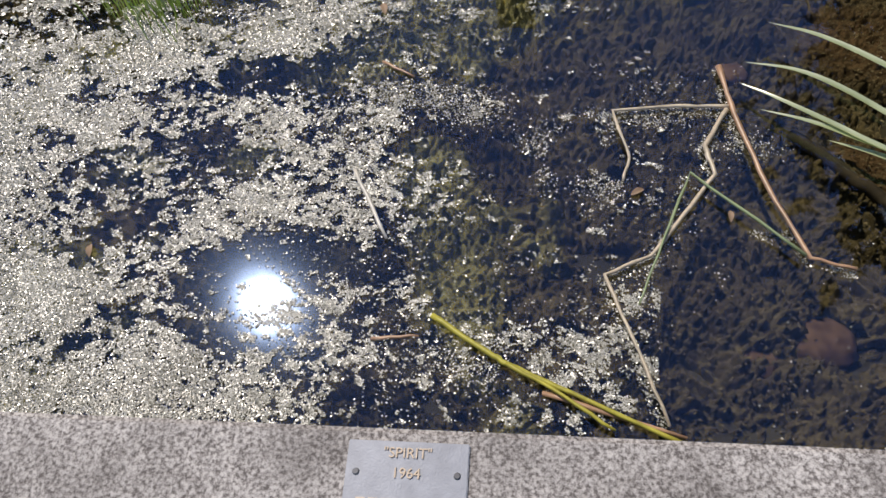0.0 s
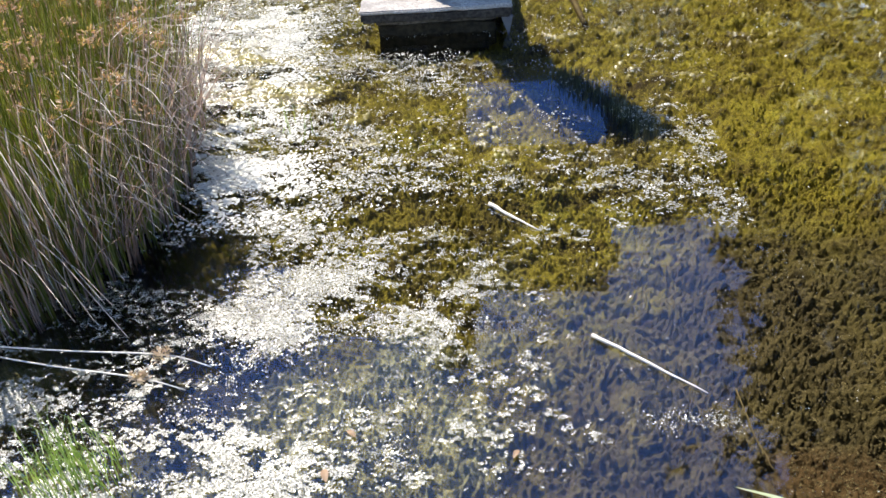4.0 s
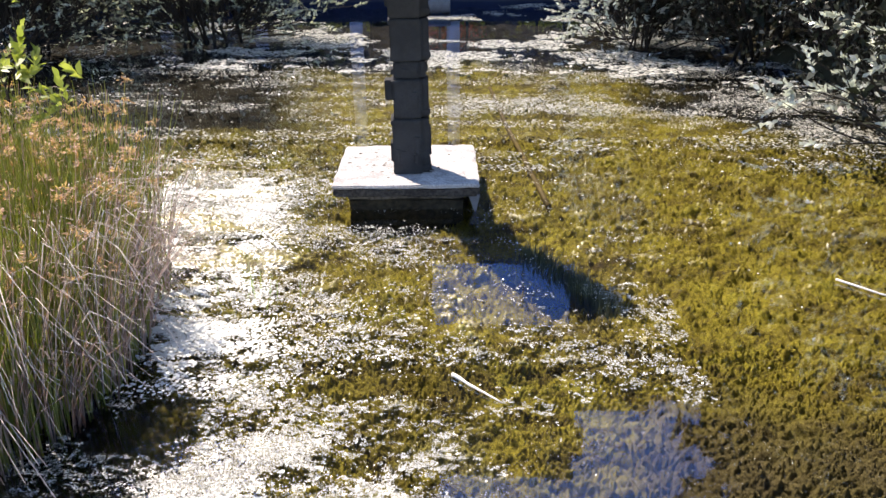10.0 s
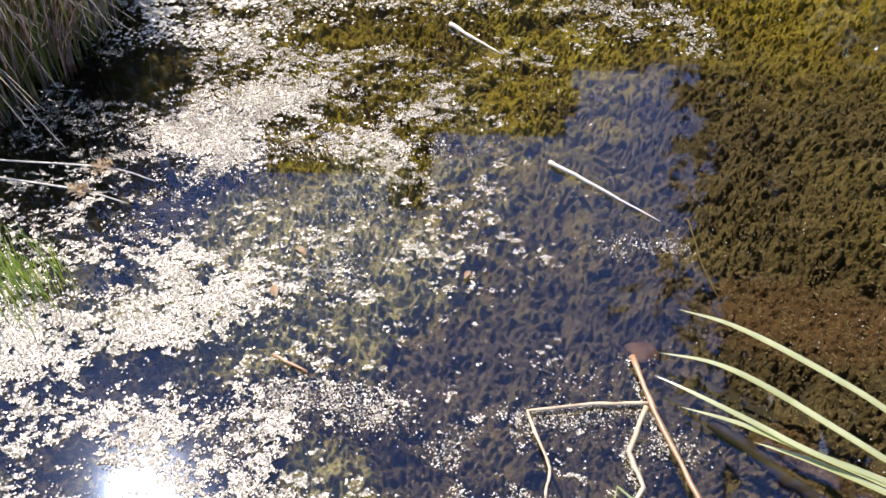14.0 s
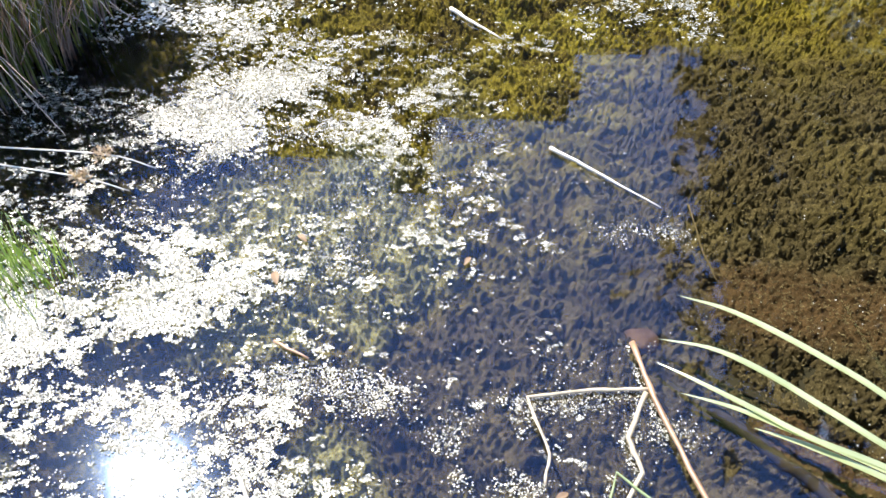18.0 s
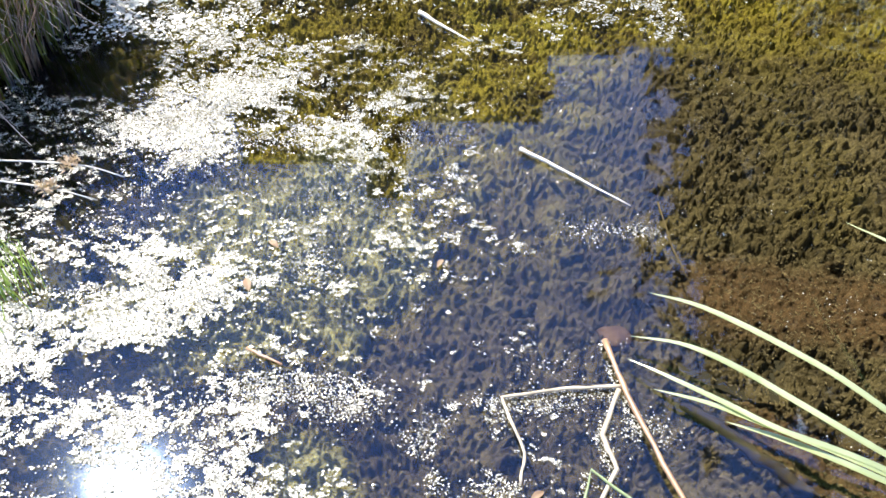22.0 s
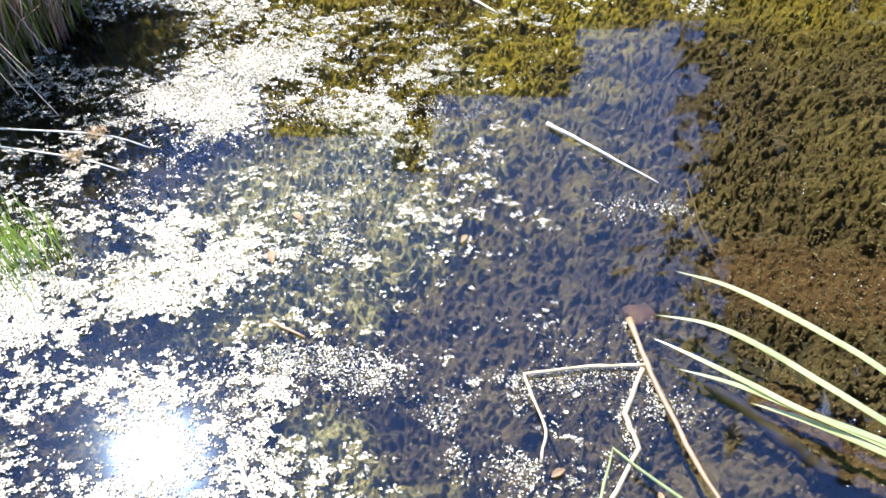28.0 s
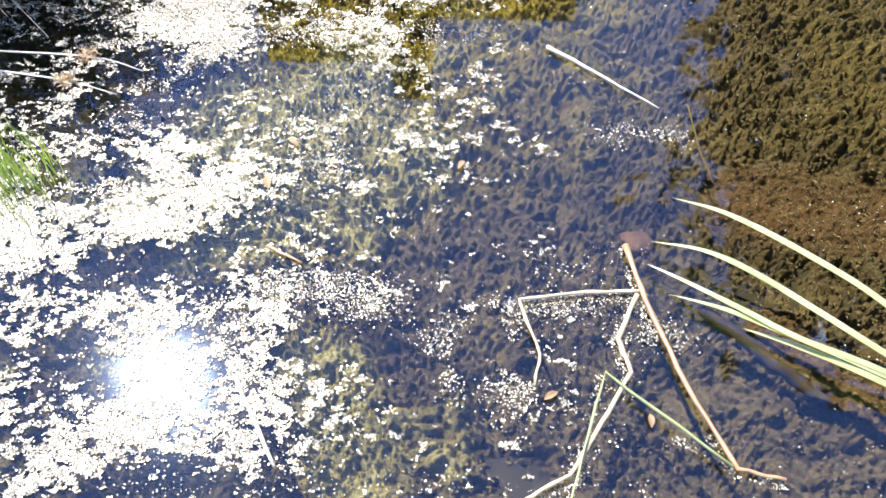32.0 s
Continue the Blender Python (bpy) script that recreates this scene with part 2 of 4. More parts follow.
M_LIME = leaf_material("lime_leaves", (0.3, 0.36, 0.1), (0.5, 0.53, 0.22), 0.55, 0.4)
M_GREYLEAF = leaf_material("grey_green_leaves", (0.22, 0.24, 0.19), (0.86, 0.88, 0.82), 0.6, 0.4, 1.0, 1.0, (0.95, 1.0, 0.7))
M_GLOSSLEAF = leaf_material("dark_glossy_leaves", (0.006, 0.008, 0.006), (0.12, 0.135, 0.115), 0.2, 0.4, 0.8, 0.6, (0.9, 1.0, 0.6))
M_PALELEAF = leaf_material("pale_shining_leaves", (0.42, 0.44, 0.4), (0.86, 0.88, 0.84), 0.55, 0.34, 1.0, 1.0, (0.95, 1.0, 0.85))
M_GRASS = leaf_material("bright_grass", (0.2, 0.33, 0.1), (0.4, 0.52, 0.22), 0.5, 0.4, 0.8)
M_WEED = leaf_material("dark_water_weed", (0.02, 0.03, 0.012), (0.1, 0.11, 0.06), 0.2, 0.35, 1.0, 1.0)
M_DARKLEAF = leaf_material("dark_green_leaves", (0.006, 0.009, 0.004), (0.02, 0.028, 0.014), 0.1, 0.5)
M_BARK = plain("bark", (0.045, 0.036, 0.028), 0.85, 0.2, 0, 0.5, 14)
M_EARTH = plain("bank_earth", (0.05, 0.045, 0.025), 0.95, 0.2, 0, 0.5, 4)
M_WHITE = plain("white_painted_post", (0.78, 0.78, 0.8), 0.5, 0.4, 0, 0.08, 3)
M_NAVY = plain("dark_blue_paint", (0.02, 0.03, 0.07), 0.5, 0.4, 0, 0.3, 2)
M_FRAME = plain("dark_frame", (0.015, 0.017, 0.022), 0.4, 0.5, 0, 0.2, 6)
M_BUILDING = plain("brown_facade", (0.16, 0.12, 0.09), 0.8, 0.3, 0, 0.3, 1.2)
M_WINDOW = plain("dark_window_glass", (0.02, 0.025, 0.03), 0.08, 0.6, 0, 0.2, 2)
M_MIRRORGLASS = plain("added_sky_mirror", (0.75, 0.82, 0.9), 0.04, 0.5, 1.0, 0.05, 1)
M_RED = leaf_material("red_flowers", (0.5, 0.06, 0.05), (0.65, 0.15, 0.12), 0.2, 0.5)
M_HEDGE = leaf_material("yellow_green_hedge_leaves", (0.26, 0.25, 0.06), (0.4, 0.38, 0.14), 0.4, 0.5)
M_COURT = leaf_material("courtyard_leaves", (0.13, 0.12, 0.06), (0.3, 0.27, 0.16), 0.35, 0.5)
M_BOX = plain("dark_cabinet_paint", (0.05, 0.05, 0.055), 0.6, 0.4)
M_STONE = plain("brown_stone", (0.13, 0.082, 0.05), 0.9, 0.1, 0, 0.6, 45)
M_ALGAEPIPE = plain("slimy_pipe", (0.13, 0.09, 0.025), 0.7, 0.3, 0, 0.5, 20)
M_ROCK = plain("grey_drain", (0.2, 0.2, 0.21), 0.7, 0.3, 0, 0.3, 10)
M_FALLEN = leaf_material("fallen_leaf", (0.3, 0.19, 0.12), (0.42, 0.3, 0.2), 0.2, 0.6)


# ---- mesh helpers ----
def part(name, bm, material, parent=None, label=""):
    me = bpy.data.meshes.new(name)
    bm.to_mesh(me)
    bm.free()
    return part_mesh(name, me, material, parent, label)


def part_mesh(name, me, material, parent=None, label="", smooth=False):
    me.materials.append(material)
    if smooth:
        me.polygons.foreach_set("use_smooth", [True] * len(me.polygons))
    ob = new(name, me)
    ob.parent = parent
    if label:
        ob["label"] = label
    return ob


def raw(name, verts, faces, material, parent=None, label="", smooth=False):
    me = bpy.data.meshes.new(name)
    me.from_pydata([tuple(v) for v in verts], [], [tuple(f) for f in faces])
    return part_mesh(name, me, material, parent, label, smooth)


def fast(name, verts, faces, material, parent=None, label="", smooth=False):
    """A mesh from arrays whose faces all have the same number of corners."""
    verts, faces = np.asarray(verts, np.float32), np.asarray(faces, np.int32)
    me = bpy.data.meshes.new(name)
    me.vertices.add(len(verts))
    me.vertices.foreach_set("co", verts.ravel())
    k = faces.shape[1]
    me.loops.add(faces.size)
    me.loops.foreach_set("vertex_index", faces.ravel())
    me.polygons.add(len(faces))
    me.polygons.foreach_set("loop_start", np.arange(0, faces.size, k, dtype=np.int32))
    me.update(calc_edges=True)
    me.validate()
    return part_mesh(name, me, material, parent, label, smooth)


def thing(name, at=(0, 0, 0), rz=0.0, label="", category="", group="", kind=""):
    ob = new(name)
    ob.empty_display_size = 0.05
    ob.location, ob.rotation_euler = at, (0, 0, radians(rz))
    return tagged(ob, label, category, group, kind)


def box(bm, x0, y0, z0, x1, y1, z1, bevel=0.0, rough=0.0, seed=0):
    made = bmesh.ops.create_cube(bm, size=1.0)["verts"]
    for v in made:
        v.co = Vector(((x0 + x1) / 2 + v.co.x * (x1 - x0), (y0 + y1) / 2 + v.co.y * (y1 - y0), (z0 + z1) / 2 + v.co.z * (z1 - z0)))
    if bevel:
        edges = list({e for v in made for e in v.link_edges})
        made = bmesh.ops.bevel(bm, geom=edges, offset=bevel, segments=2, affect="EDGES", clamp_overlap=True)["verts"]
    return made


def chip(bm, amount, scale=9.0):
    for v in bm.verts:
        v.co += noise.noise_vector(v.co * scale) * amount


TABLES = {}


def grid_noise(x, y, seed=0):
    """Smooth value noise on arrays, about -1 to 1."""
    if seed not in TABLES:
        TABLES[seed] = np.random.RandomState(seed).rand(256, 256).astype(np.float32) * 2 - 1
    r = TABLES[seed]
    x, y = np.asarray(x, np.float32), np.asarray(y, np.float32)
    xi, yi = np.floor(x).astype(np.int32), np.floor(y).astype(np.int32)
    fx, fy = x - xi, y - yi
    fx, fy = fx * fx * (3 - 2 * fx), fy * fy * (3 - 2 * fy)
    x0, x1, y0, y1 = xi & 255, (xi + 1) & 255, yi & 255, (yi + 1) & 255
    a, b, c, d = r[x0, y0], r[x1, y0], r[x0, y1], r[x1, y1]
    a += (b - a) * fx
    c += (d - c) * fx
    return a + (c - a) * fy


def fbm(x, y, octaves=4, seed=0, gain=0.5):
    out, amp = 0, 1.0
    for o in range(octaves):
        # each octave is turned, so that no lattice shows
        c, n = math.cos(0.9 * o + 0.35), math.sin(0.9 * o + 0.35)
        out = out + amp * grid_noise((x * c - y * n) * 2**o + 17.3 * o, (x * n + y * c) * 2**o - 9.1 * o, seed + o)
        amp *= gain
    return out


def smoothstep(x, a, b):
    t = np.clip((x - a) / (b - a), 0, 1)
    return t * t * (3 - 2 * t)


def tube(points, radii, sides=6, squash=1.0):
    """Vertices and quads of a tube along points, and its caps as fans of quads."""
    pts = [Vector(p) for p in points]
    verts, faces = [], []
    for i, p in enumerate(pts):
        d = (pts[min(i + 1, len(pts) - 1)] - pts[max(i - 1, 0)]).normalized()
        up = Vector((0, 0, 1)) if abs(d.z) < 0.9 else Vector((1, 0, 0))
        a = d.cross(up).normalized()
        b = a.cross(d)
        r = radii[i] if hasattr(radii, "__len__") else radii
        for k in range(sides):
            w = 2 * math.pi * k / sides
            verts.append(p + a * (r * math.cos(w)) + b * (r * squash * math.sin(w)))
    n = len(pts)
    for i in range(n - 1):
        for k in range(sides):
            faces.append((i * sides + k, i * sides + (k + 1) % sides, (i + 1) * sides + (k + 1) % sides, (i + 1) * sides + k))
    faces.append(tuple(range(sides))[::-1])
    faces.append(tuple(range((n - 1) * sides, n * sides)))
    return verts, faces


def bent(points, steps=6, wob=0.0, rng=random):
    """The points of a broken line with small unevenness between its knees."""
    out = []
    for a, b in zip(points, points[1:]):
        a, b = Vector(a), Vector(b)
        for s in range(steps):
            p = a.lerp(b, s / steps)
            if s:
                p += Vector((rng.uniform(-1, 1), rng.uniform(-1, 1), rng.uniform(-0.4, 0.4))) * wob
            out.append(p)
    return out + [Vector(points[-1])]


# ---- ground, pond bed, water ----
def pond_left(y):
    return -1.75 - 0.62 * np.clip(y - 2.4, 0, 9.0) * 0.85 + 0.15 * np.sin(y * 1.7)


def pond_right(y):
    return 3.9 - 0.2 * np.clip(y - 3.0, 0, 8.0) + 0.18 * np.sin(y * 1.3 + 1)


def bank_height(x, y):
    out = np.maximum(np.maximum(pond_left(y) - x, x - pond_right(y)), np.maximum(y - 13.85, -y + 0.1))
    return -0.14 + 0.34 * smoothstep(out, 0.0, 0.55) + 0.03 * fbm(x * 1.3, y * 1.3, 3, 50) * smoothstep(out, 0.1, 0.7)


def build_ground():
    # finer rows near the pond, wide ones to the horizon
    near_x, near_y = np.linspace(-9, 9, 91), np.linspace(-3, 18, 106)
    far = np.array([12, 18, 30, 60, 120, 300, 800.0])
    xs = np.concatenate([-far[::-1], near_x, far])
    ys = np.concatenate([-far[::-1], near_y, far + 10])
    X, Y = np.meshgrid(xs, ys)
    Z = bank_height(X, Y)
    n, m = X.shape
    idx = np.arange(n * m).reshape(n, m)
    faces = np.stack([idx[:-1, :-1], idx[:-1, 1:], idx[1:, 1:], idx[1:, :-1]], -1).reshape(-1, 4)
    ob = fast("ground", np.stack([X, Y, Z], -1).reshape(-1, 3), faces, M_EARTH, smooth=True)
    tagged(ob, "brown earth banks and muddy bed of the pond", "ground", kind="structure")


def build_water():
    ob = raw("water", [(-14, 0.1, 0), (8, 0.1, 0), (8, 13.56, 0), (-14, 13.56, 0)], [(0, 1, 2, 3)], M_WATER)
    ob.visible_shadow = False
    tagged(ob, "still shallow pond water reflecting the sky", "water", kind="structure")


def clusters(x, y, seed, coarse=3.2, fine=11.0):
    """Ragged drifts with gaps of two sizes, 0 to 1."""
    a = fbm(x * coarse, y * coarse * 1.2, 3, seed)
    b = fbm(x * fine, y * fine * 1.25, 3, seed + 5)
    return smoothstep(a + 0.55 * b, -0.35, 0.55)


def left_edge(y):
    return np.interp(y, [0, 0.7, 1.4, 1.9, 2.45, 2.9, 3.6, 6], [-0.04, -0.19, -0.31, -0.42, -0.52, -0.66, -0.8, -1.0])


def near_line(x, y, ax, ay, bx, by, r):
    """1 on the line from a to b, falling to 0 at about r from it."""
    t = np.clip(((x - ax) * (bx - ax) + (y - ay) * (by - ay)) / ((bx - ax) ** 2 + (by - ay) ** 2), 0, 1)
    d = np.hypot(x - ax - t * (bx - ax), y - ay - t * (by - ay)) + 0.09 * fbm(x * 8, y * 8, 4, 78, 0.65)
    return 1 - smoothstep(d, 0.4 * r, r)


def mat_amount(x, y):
    """How far floating leaflets cover the water: most along the rushes, less in the middle, with open pools."""
    drift = smoothstep(left_edge(y) - x, -0.4, 0.5)
    streaks = fbm(x * 2.6, y * 4.0, 6, 71, 0.78)
    dust = fbm(x * 45.0, y * 62.0, 3, 73, 0.8)
    pools = np.maximum(0.6 * near_line(x, y, -0.6, 0.98, -0.28, 1.12, 0.12), 0.6 * near_line(x, y, -0.64, 0.45, -0.5, 0.5, 0.14))
    # leaflets thinned where the rushes' shade blackens the water
    pools = np.maximum(pools, 1.35 * near_line(x, y, -1.25, 2.4, -0.8, 1.68, 0.54))
    pools = np.maximum(pools, 0.7 * near_line(x, y, -0.76, 1.62, -0.62, 1.42, 0.24))
    left = smoothstep(1.1 * drift + 0.55 * streaks + 0.5 * dust - 0.8 * pools, 0.46, 1.06)
    left = left * (1 - 0.4 * smoothstep(y, 1.55, 2.1) * (0.5 + clusters(x, y, 73, 5.0, 19.0)).clip(0, 1))
    line = near_line(x, y, -0.55, 1.92, 0.12, 1.86, 0.2) * smoothstep(streaks + 0.6 * dust, -0.1, 0.8)
    mid = clusters(x * 0.7, y * 1.4, 81, 4.0, 13.0) ** 2.2 * (0.3 * smoothstep(y, 0.75, 1.1) * smoothstep(0.12 - x, 0, 0.4) + 0.75 * smoothstep(y, 1.65, 2.1)) * smoothstep(0.3 - x, 0.0, 0.7) * np.where(y < 2.3, 0.4, 0.6)
    mid = np.maximum(mid * smoothstep(dust + 0.5 * streaks, -0.2, 0.6), 0.75 * line)
    return np.clip(np.maximum(left, mid), 0, 1)


def spot(x, y, cx, cy, rx, ry):
    return np.exp(-(((x - cx) / rx) ** 2 + ((y - cy) / ry) ** 2))


def loose_amount(x, y):
    """Small gatherings round the fallen reeds, and single leaflets."""
    g = 1.3 * spot(x, y, -0.18, 1.08, 0.06, 0.03) + 1.3 * spot(x, y, -0.03, 1.06, 0.05, 0.04) + spot(x, y, 0.19, 0.93, 0.08, 0.06) + spot(x, y, 0.29, 0.92, 0.035, 0.07)
    g = g + spot(x, y, 0.55, 0.99, 0.05, 0.03) + 0.35 * spot(x, y, 0.08, 0.46, 0.13, 0.06) + 0.25 * spot(x, y, 0.52, 0.74, 0.05, 0.05) + 0.5 * spot(x, y, 0.6, 1.52, 0.1, 0.04)
    g = g + 0.7 * spot(x, y, -0.1, 1.85, 0.25, 0.05) + 0.8 * spot(x, y, 0.33, 1.052, 0.09, 0.015) + 0.5 * spot(x, y, -0.25, 0.85, 0.1, 0.12) + 0.6 * spot(x, y, -0.15, 1.4, 0.05, 0.05)
    for _, _, _, _, pts, _ in REEDS[:5]:
        for (ax, ay), (bx, by) in zip(pts, pts[1:]):
            g = g + 0.7 * near_band(x, y, ax - 0.004, ay - 0.008, bx - 0.004, by - 0.008, 0.011)
    few = 0.03 + 0.05 * smoothstep(fbm(x * 3.0, y * 3.0, 3, 61), 0.2, 0.7) + 0.06 * smoothstep(0.15 - x, 0, 0.4) * smoothstep(1.1 - y, 0, 0.3)
    return np.clip(g * clusters(x, y, 91, 6.0, 18.0) ** 1.5 * 2.4 + few * clusters(x, y, 95, 4.0, 14.0) * (1 - 0.8 * smoothstep(x, 0.45, 0.75)), 0, 1)


def raft_amount(x, y):
    band = smoothstep(fbm(x * 0.7, y * 1.5, 4, 9) + 0.95 * smoothstep(y, 7.3, 8.3) * smoothstep(10.8 - y, 0.0, 1.0), 0.3, 0.7)
    right = 0.7 * smoothstep(x - 1.6 + 0.12 * (y - 5) + 0.45 * fbm(x * 1.4, y * 2.4, 4, 10), 0.0, 0.5) * smoothstep(y, 4.5, 5.6)
    left = smoothstep(left_edge(y) - x + 0.4 * fbm(x * 1.2, y * 2.0, 3, 12), -0.1, 0.5) * smoothstep(5.2 - y, 0.0, 1.0)
    shade = 1 - 0.6 * smoothstep(-x - 0.42 * (y - 2.9), 0.0, 0.8) * smoothstep(y, 5.0, 5.8)
    return shade * np.clip(np.maximum(band * smoothstep(y, 5.5, 6.6), np.maximum(right, left)) * clusters(x, y, 99, 2.0, 6.0) ** 0.7, 0, 1)


def scum_amount(x, y):
    """Where the algae reach the surface and lie there wet."""
    a = smoothstep(left_edge(y) + 0.2 - x + 0.25 * fbm(x * 2.0, y * 2.4, 3, 44), -0.1, 0.5) * smoothstep(y, 2.2, 3.0) * smoothstep(5.0 - y, 0.0, 1.2)
    b = 0.6 * smoothstep(y, 1.75, 2.3) * smoothstep(0.75 + 0.45 * np.clip(y - 2.6, 0, 3) - x, -0.3, 0.7) * smoothstep(5.0 - y, 0.0, 1.2)
    ragged = fbm(x * 5.0, y * 8.0, 3, 45) + 0.7 * fbm(x * 17.0, y * 24.0, 3, 46)
    return np.clip(np.maximum(a, b) * smoothstep(ragged + 0.9 * a, 0.4, 0.85), 0, 1)


def live_amount(x, y):
    """Greener growth that stands higher, away from the brown side."""
    n = fbm(x * 2.4 + 9, y * 2.4, 3, 32) + 0.3 * fbm(x * 9.0, y * 9.0, 3, 33)
    bank = np.maximum(near_band(x, y, -0.45, 1.62, 0.0, 1.48, 0.2), near_band(x, y, -0.1, 0.95, 0.02, 0.6, 0.12))
    return np.clip(np.maximum(smoothstep(n, 0.0, 0.5) * smoothstep(0.6 - x, 0, 0.5), bank * smoothstep(n + 1.2 * bank, 0.1, 0.9)), 0, 1)


def algae_height(x, y):
    """Fluffy clumps with sharp crevices between them, deeper near the ledge and round the plinth."""
    lump = fbm(x * 5.0, y * 5.0, 3, 20)
    wx, wy = x + 0.03 * fbm(x * 9.0, y * 9.0, 2, 25), y + 0.03 * fbm(x * 9.0, y * 9.0, 2, 26)
    deep = smoothstep(2.0 - y + 0.25 * fbm(x * 1.5, y * 1.5, 2, 29), -0.3, 0.7)
    far = smoothstep(y, 2.3, 3.0)
    fluff = 0.6 * fbm(wx * 9.0, wy * 13.0, 2, 22, 0.7) + 0.45 * fbm(wx * 34.0, wy * 50.0, 2, 23, 0.8) + 0.85 * np.abs(fbm(wx * 64.0, wy * 84.0, 2, 24, 0.9)) - 0.35
    level = smooth_amount(x, y)
    h = -0.042 + 0.008 * far - 0.07 * deep + (0.010 + 0.018 * deep + 0.006 * far) * lump * (1 - 0.7 * level) + (0.023 + 0.005 * deep + 0.008 * far) * fluff * (1 - 0.6 * level)
    h = h + 0.045 * deep * live_amount(x, y)
    hole = np.maximum(np.exp(-(((x - 0.18) / 0.25) ** 2 + ((y - 3.62) / 0.16) ** 2)), np.exp(-(((x + 0.25) / 0.42) ** 2 + ((y - 4.05) / 0.35) ** 2)))
    # bed also lowered along the sculpture's shadow, to make that strip darker
    hole = np.maximum(hole, near_line(x, y, 0.2, 3.55, 0.5, 3.0, 0.2))
    h = h - 0.12 * hole - 0.07 * shady_deep_amount(x, y)
    h = np.minimum(h + 0.008 * fbm(x * 1.1, y * 1.1, 3, 21), -0.003)
    up = scum_amount(x, y) * (1 - hole)
    return h * (1 - up) + up * (0.004 + 0.012 * fluff)


def smooth_amount(x, y):
    """The level brown silt beside the iris, where no threads grow."""
    edge = 0.12 * fbm(x * 5.0, y * 5.0, 4, 36, 0.6)
    a, b = near_band(x, y, 0.84, 1.42, 1.7, 1.3, 0.14), near_band(x, y, 0.84, 1.07, 1.05, 0.9, 0.08)
    return np.clip(a * smoothstep(a + edge, 0.3, 0.75) + b * smoothstep(b + edge, 0.35, 0.7), 0, 1)


def near_band(x, y, ax, ay, bx, by, r):
    t = np.clip(((x - ax) * (bx - ax) + (y - ay) * (by - ay)) / ((bx - ax) ** 2 + (by - ay) ** 2), 0, 1)
    return 1 - smoothstep(np.hypot(x - ax - t * (bx - ax), y - ay - t * (by - ay)), 0.3 * r, 1.5 * r)


def shady_deep_amount(x, y):
    """Deeper bed, coloured near black for the shade of far bushes and rushes."""
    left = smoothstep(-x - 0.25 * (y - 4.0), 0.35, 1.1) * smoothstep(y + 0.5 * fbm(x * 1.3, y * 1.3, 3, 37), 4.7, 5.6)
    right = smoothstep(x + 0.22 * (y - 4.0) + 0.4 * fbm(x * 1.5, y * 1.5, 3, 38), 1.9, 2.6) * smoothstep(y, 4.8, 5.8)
    # the band darkened for the rushes' shadow
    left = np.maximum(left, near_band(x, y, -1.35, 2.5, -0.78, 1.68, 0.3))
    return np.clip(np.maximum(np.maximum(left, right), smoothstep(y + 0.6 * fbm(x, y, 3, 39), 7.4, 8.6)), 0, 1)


def silt_amount(x, y):
    near = smoothstep(1.68 + 0.55 * smoothstep(x, 0.45, 1.0) - y + 0.45 * fbm(x * 1.3, y * 1.3, 3, 31), -0.2, 0.6)
    return np.clip(near * (1 - 0.95 * live_amount(x, y)), 0, 1)


def set_silt(ob, x, y, z):
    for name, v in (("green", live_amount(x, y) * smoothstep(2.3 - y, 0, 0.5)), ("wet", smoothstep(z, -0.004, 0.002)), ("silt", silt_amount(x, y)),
                    ("smooth", smooth_amount(x, y)), ("deep", shady_deep_amount(x, y))):
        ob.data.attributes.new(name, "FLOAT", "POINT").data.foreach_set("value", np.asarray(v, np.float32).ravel())


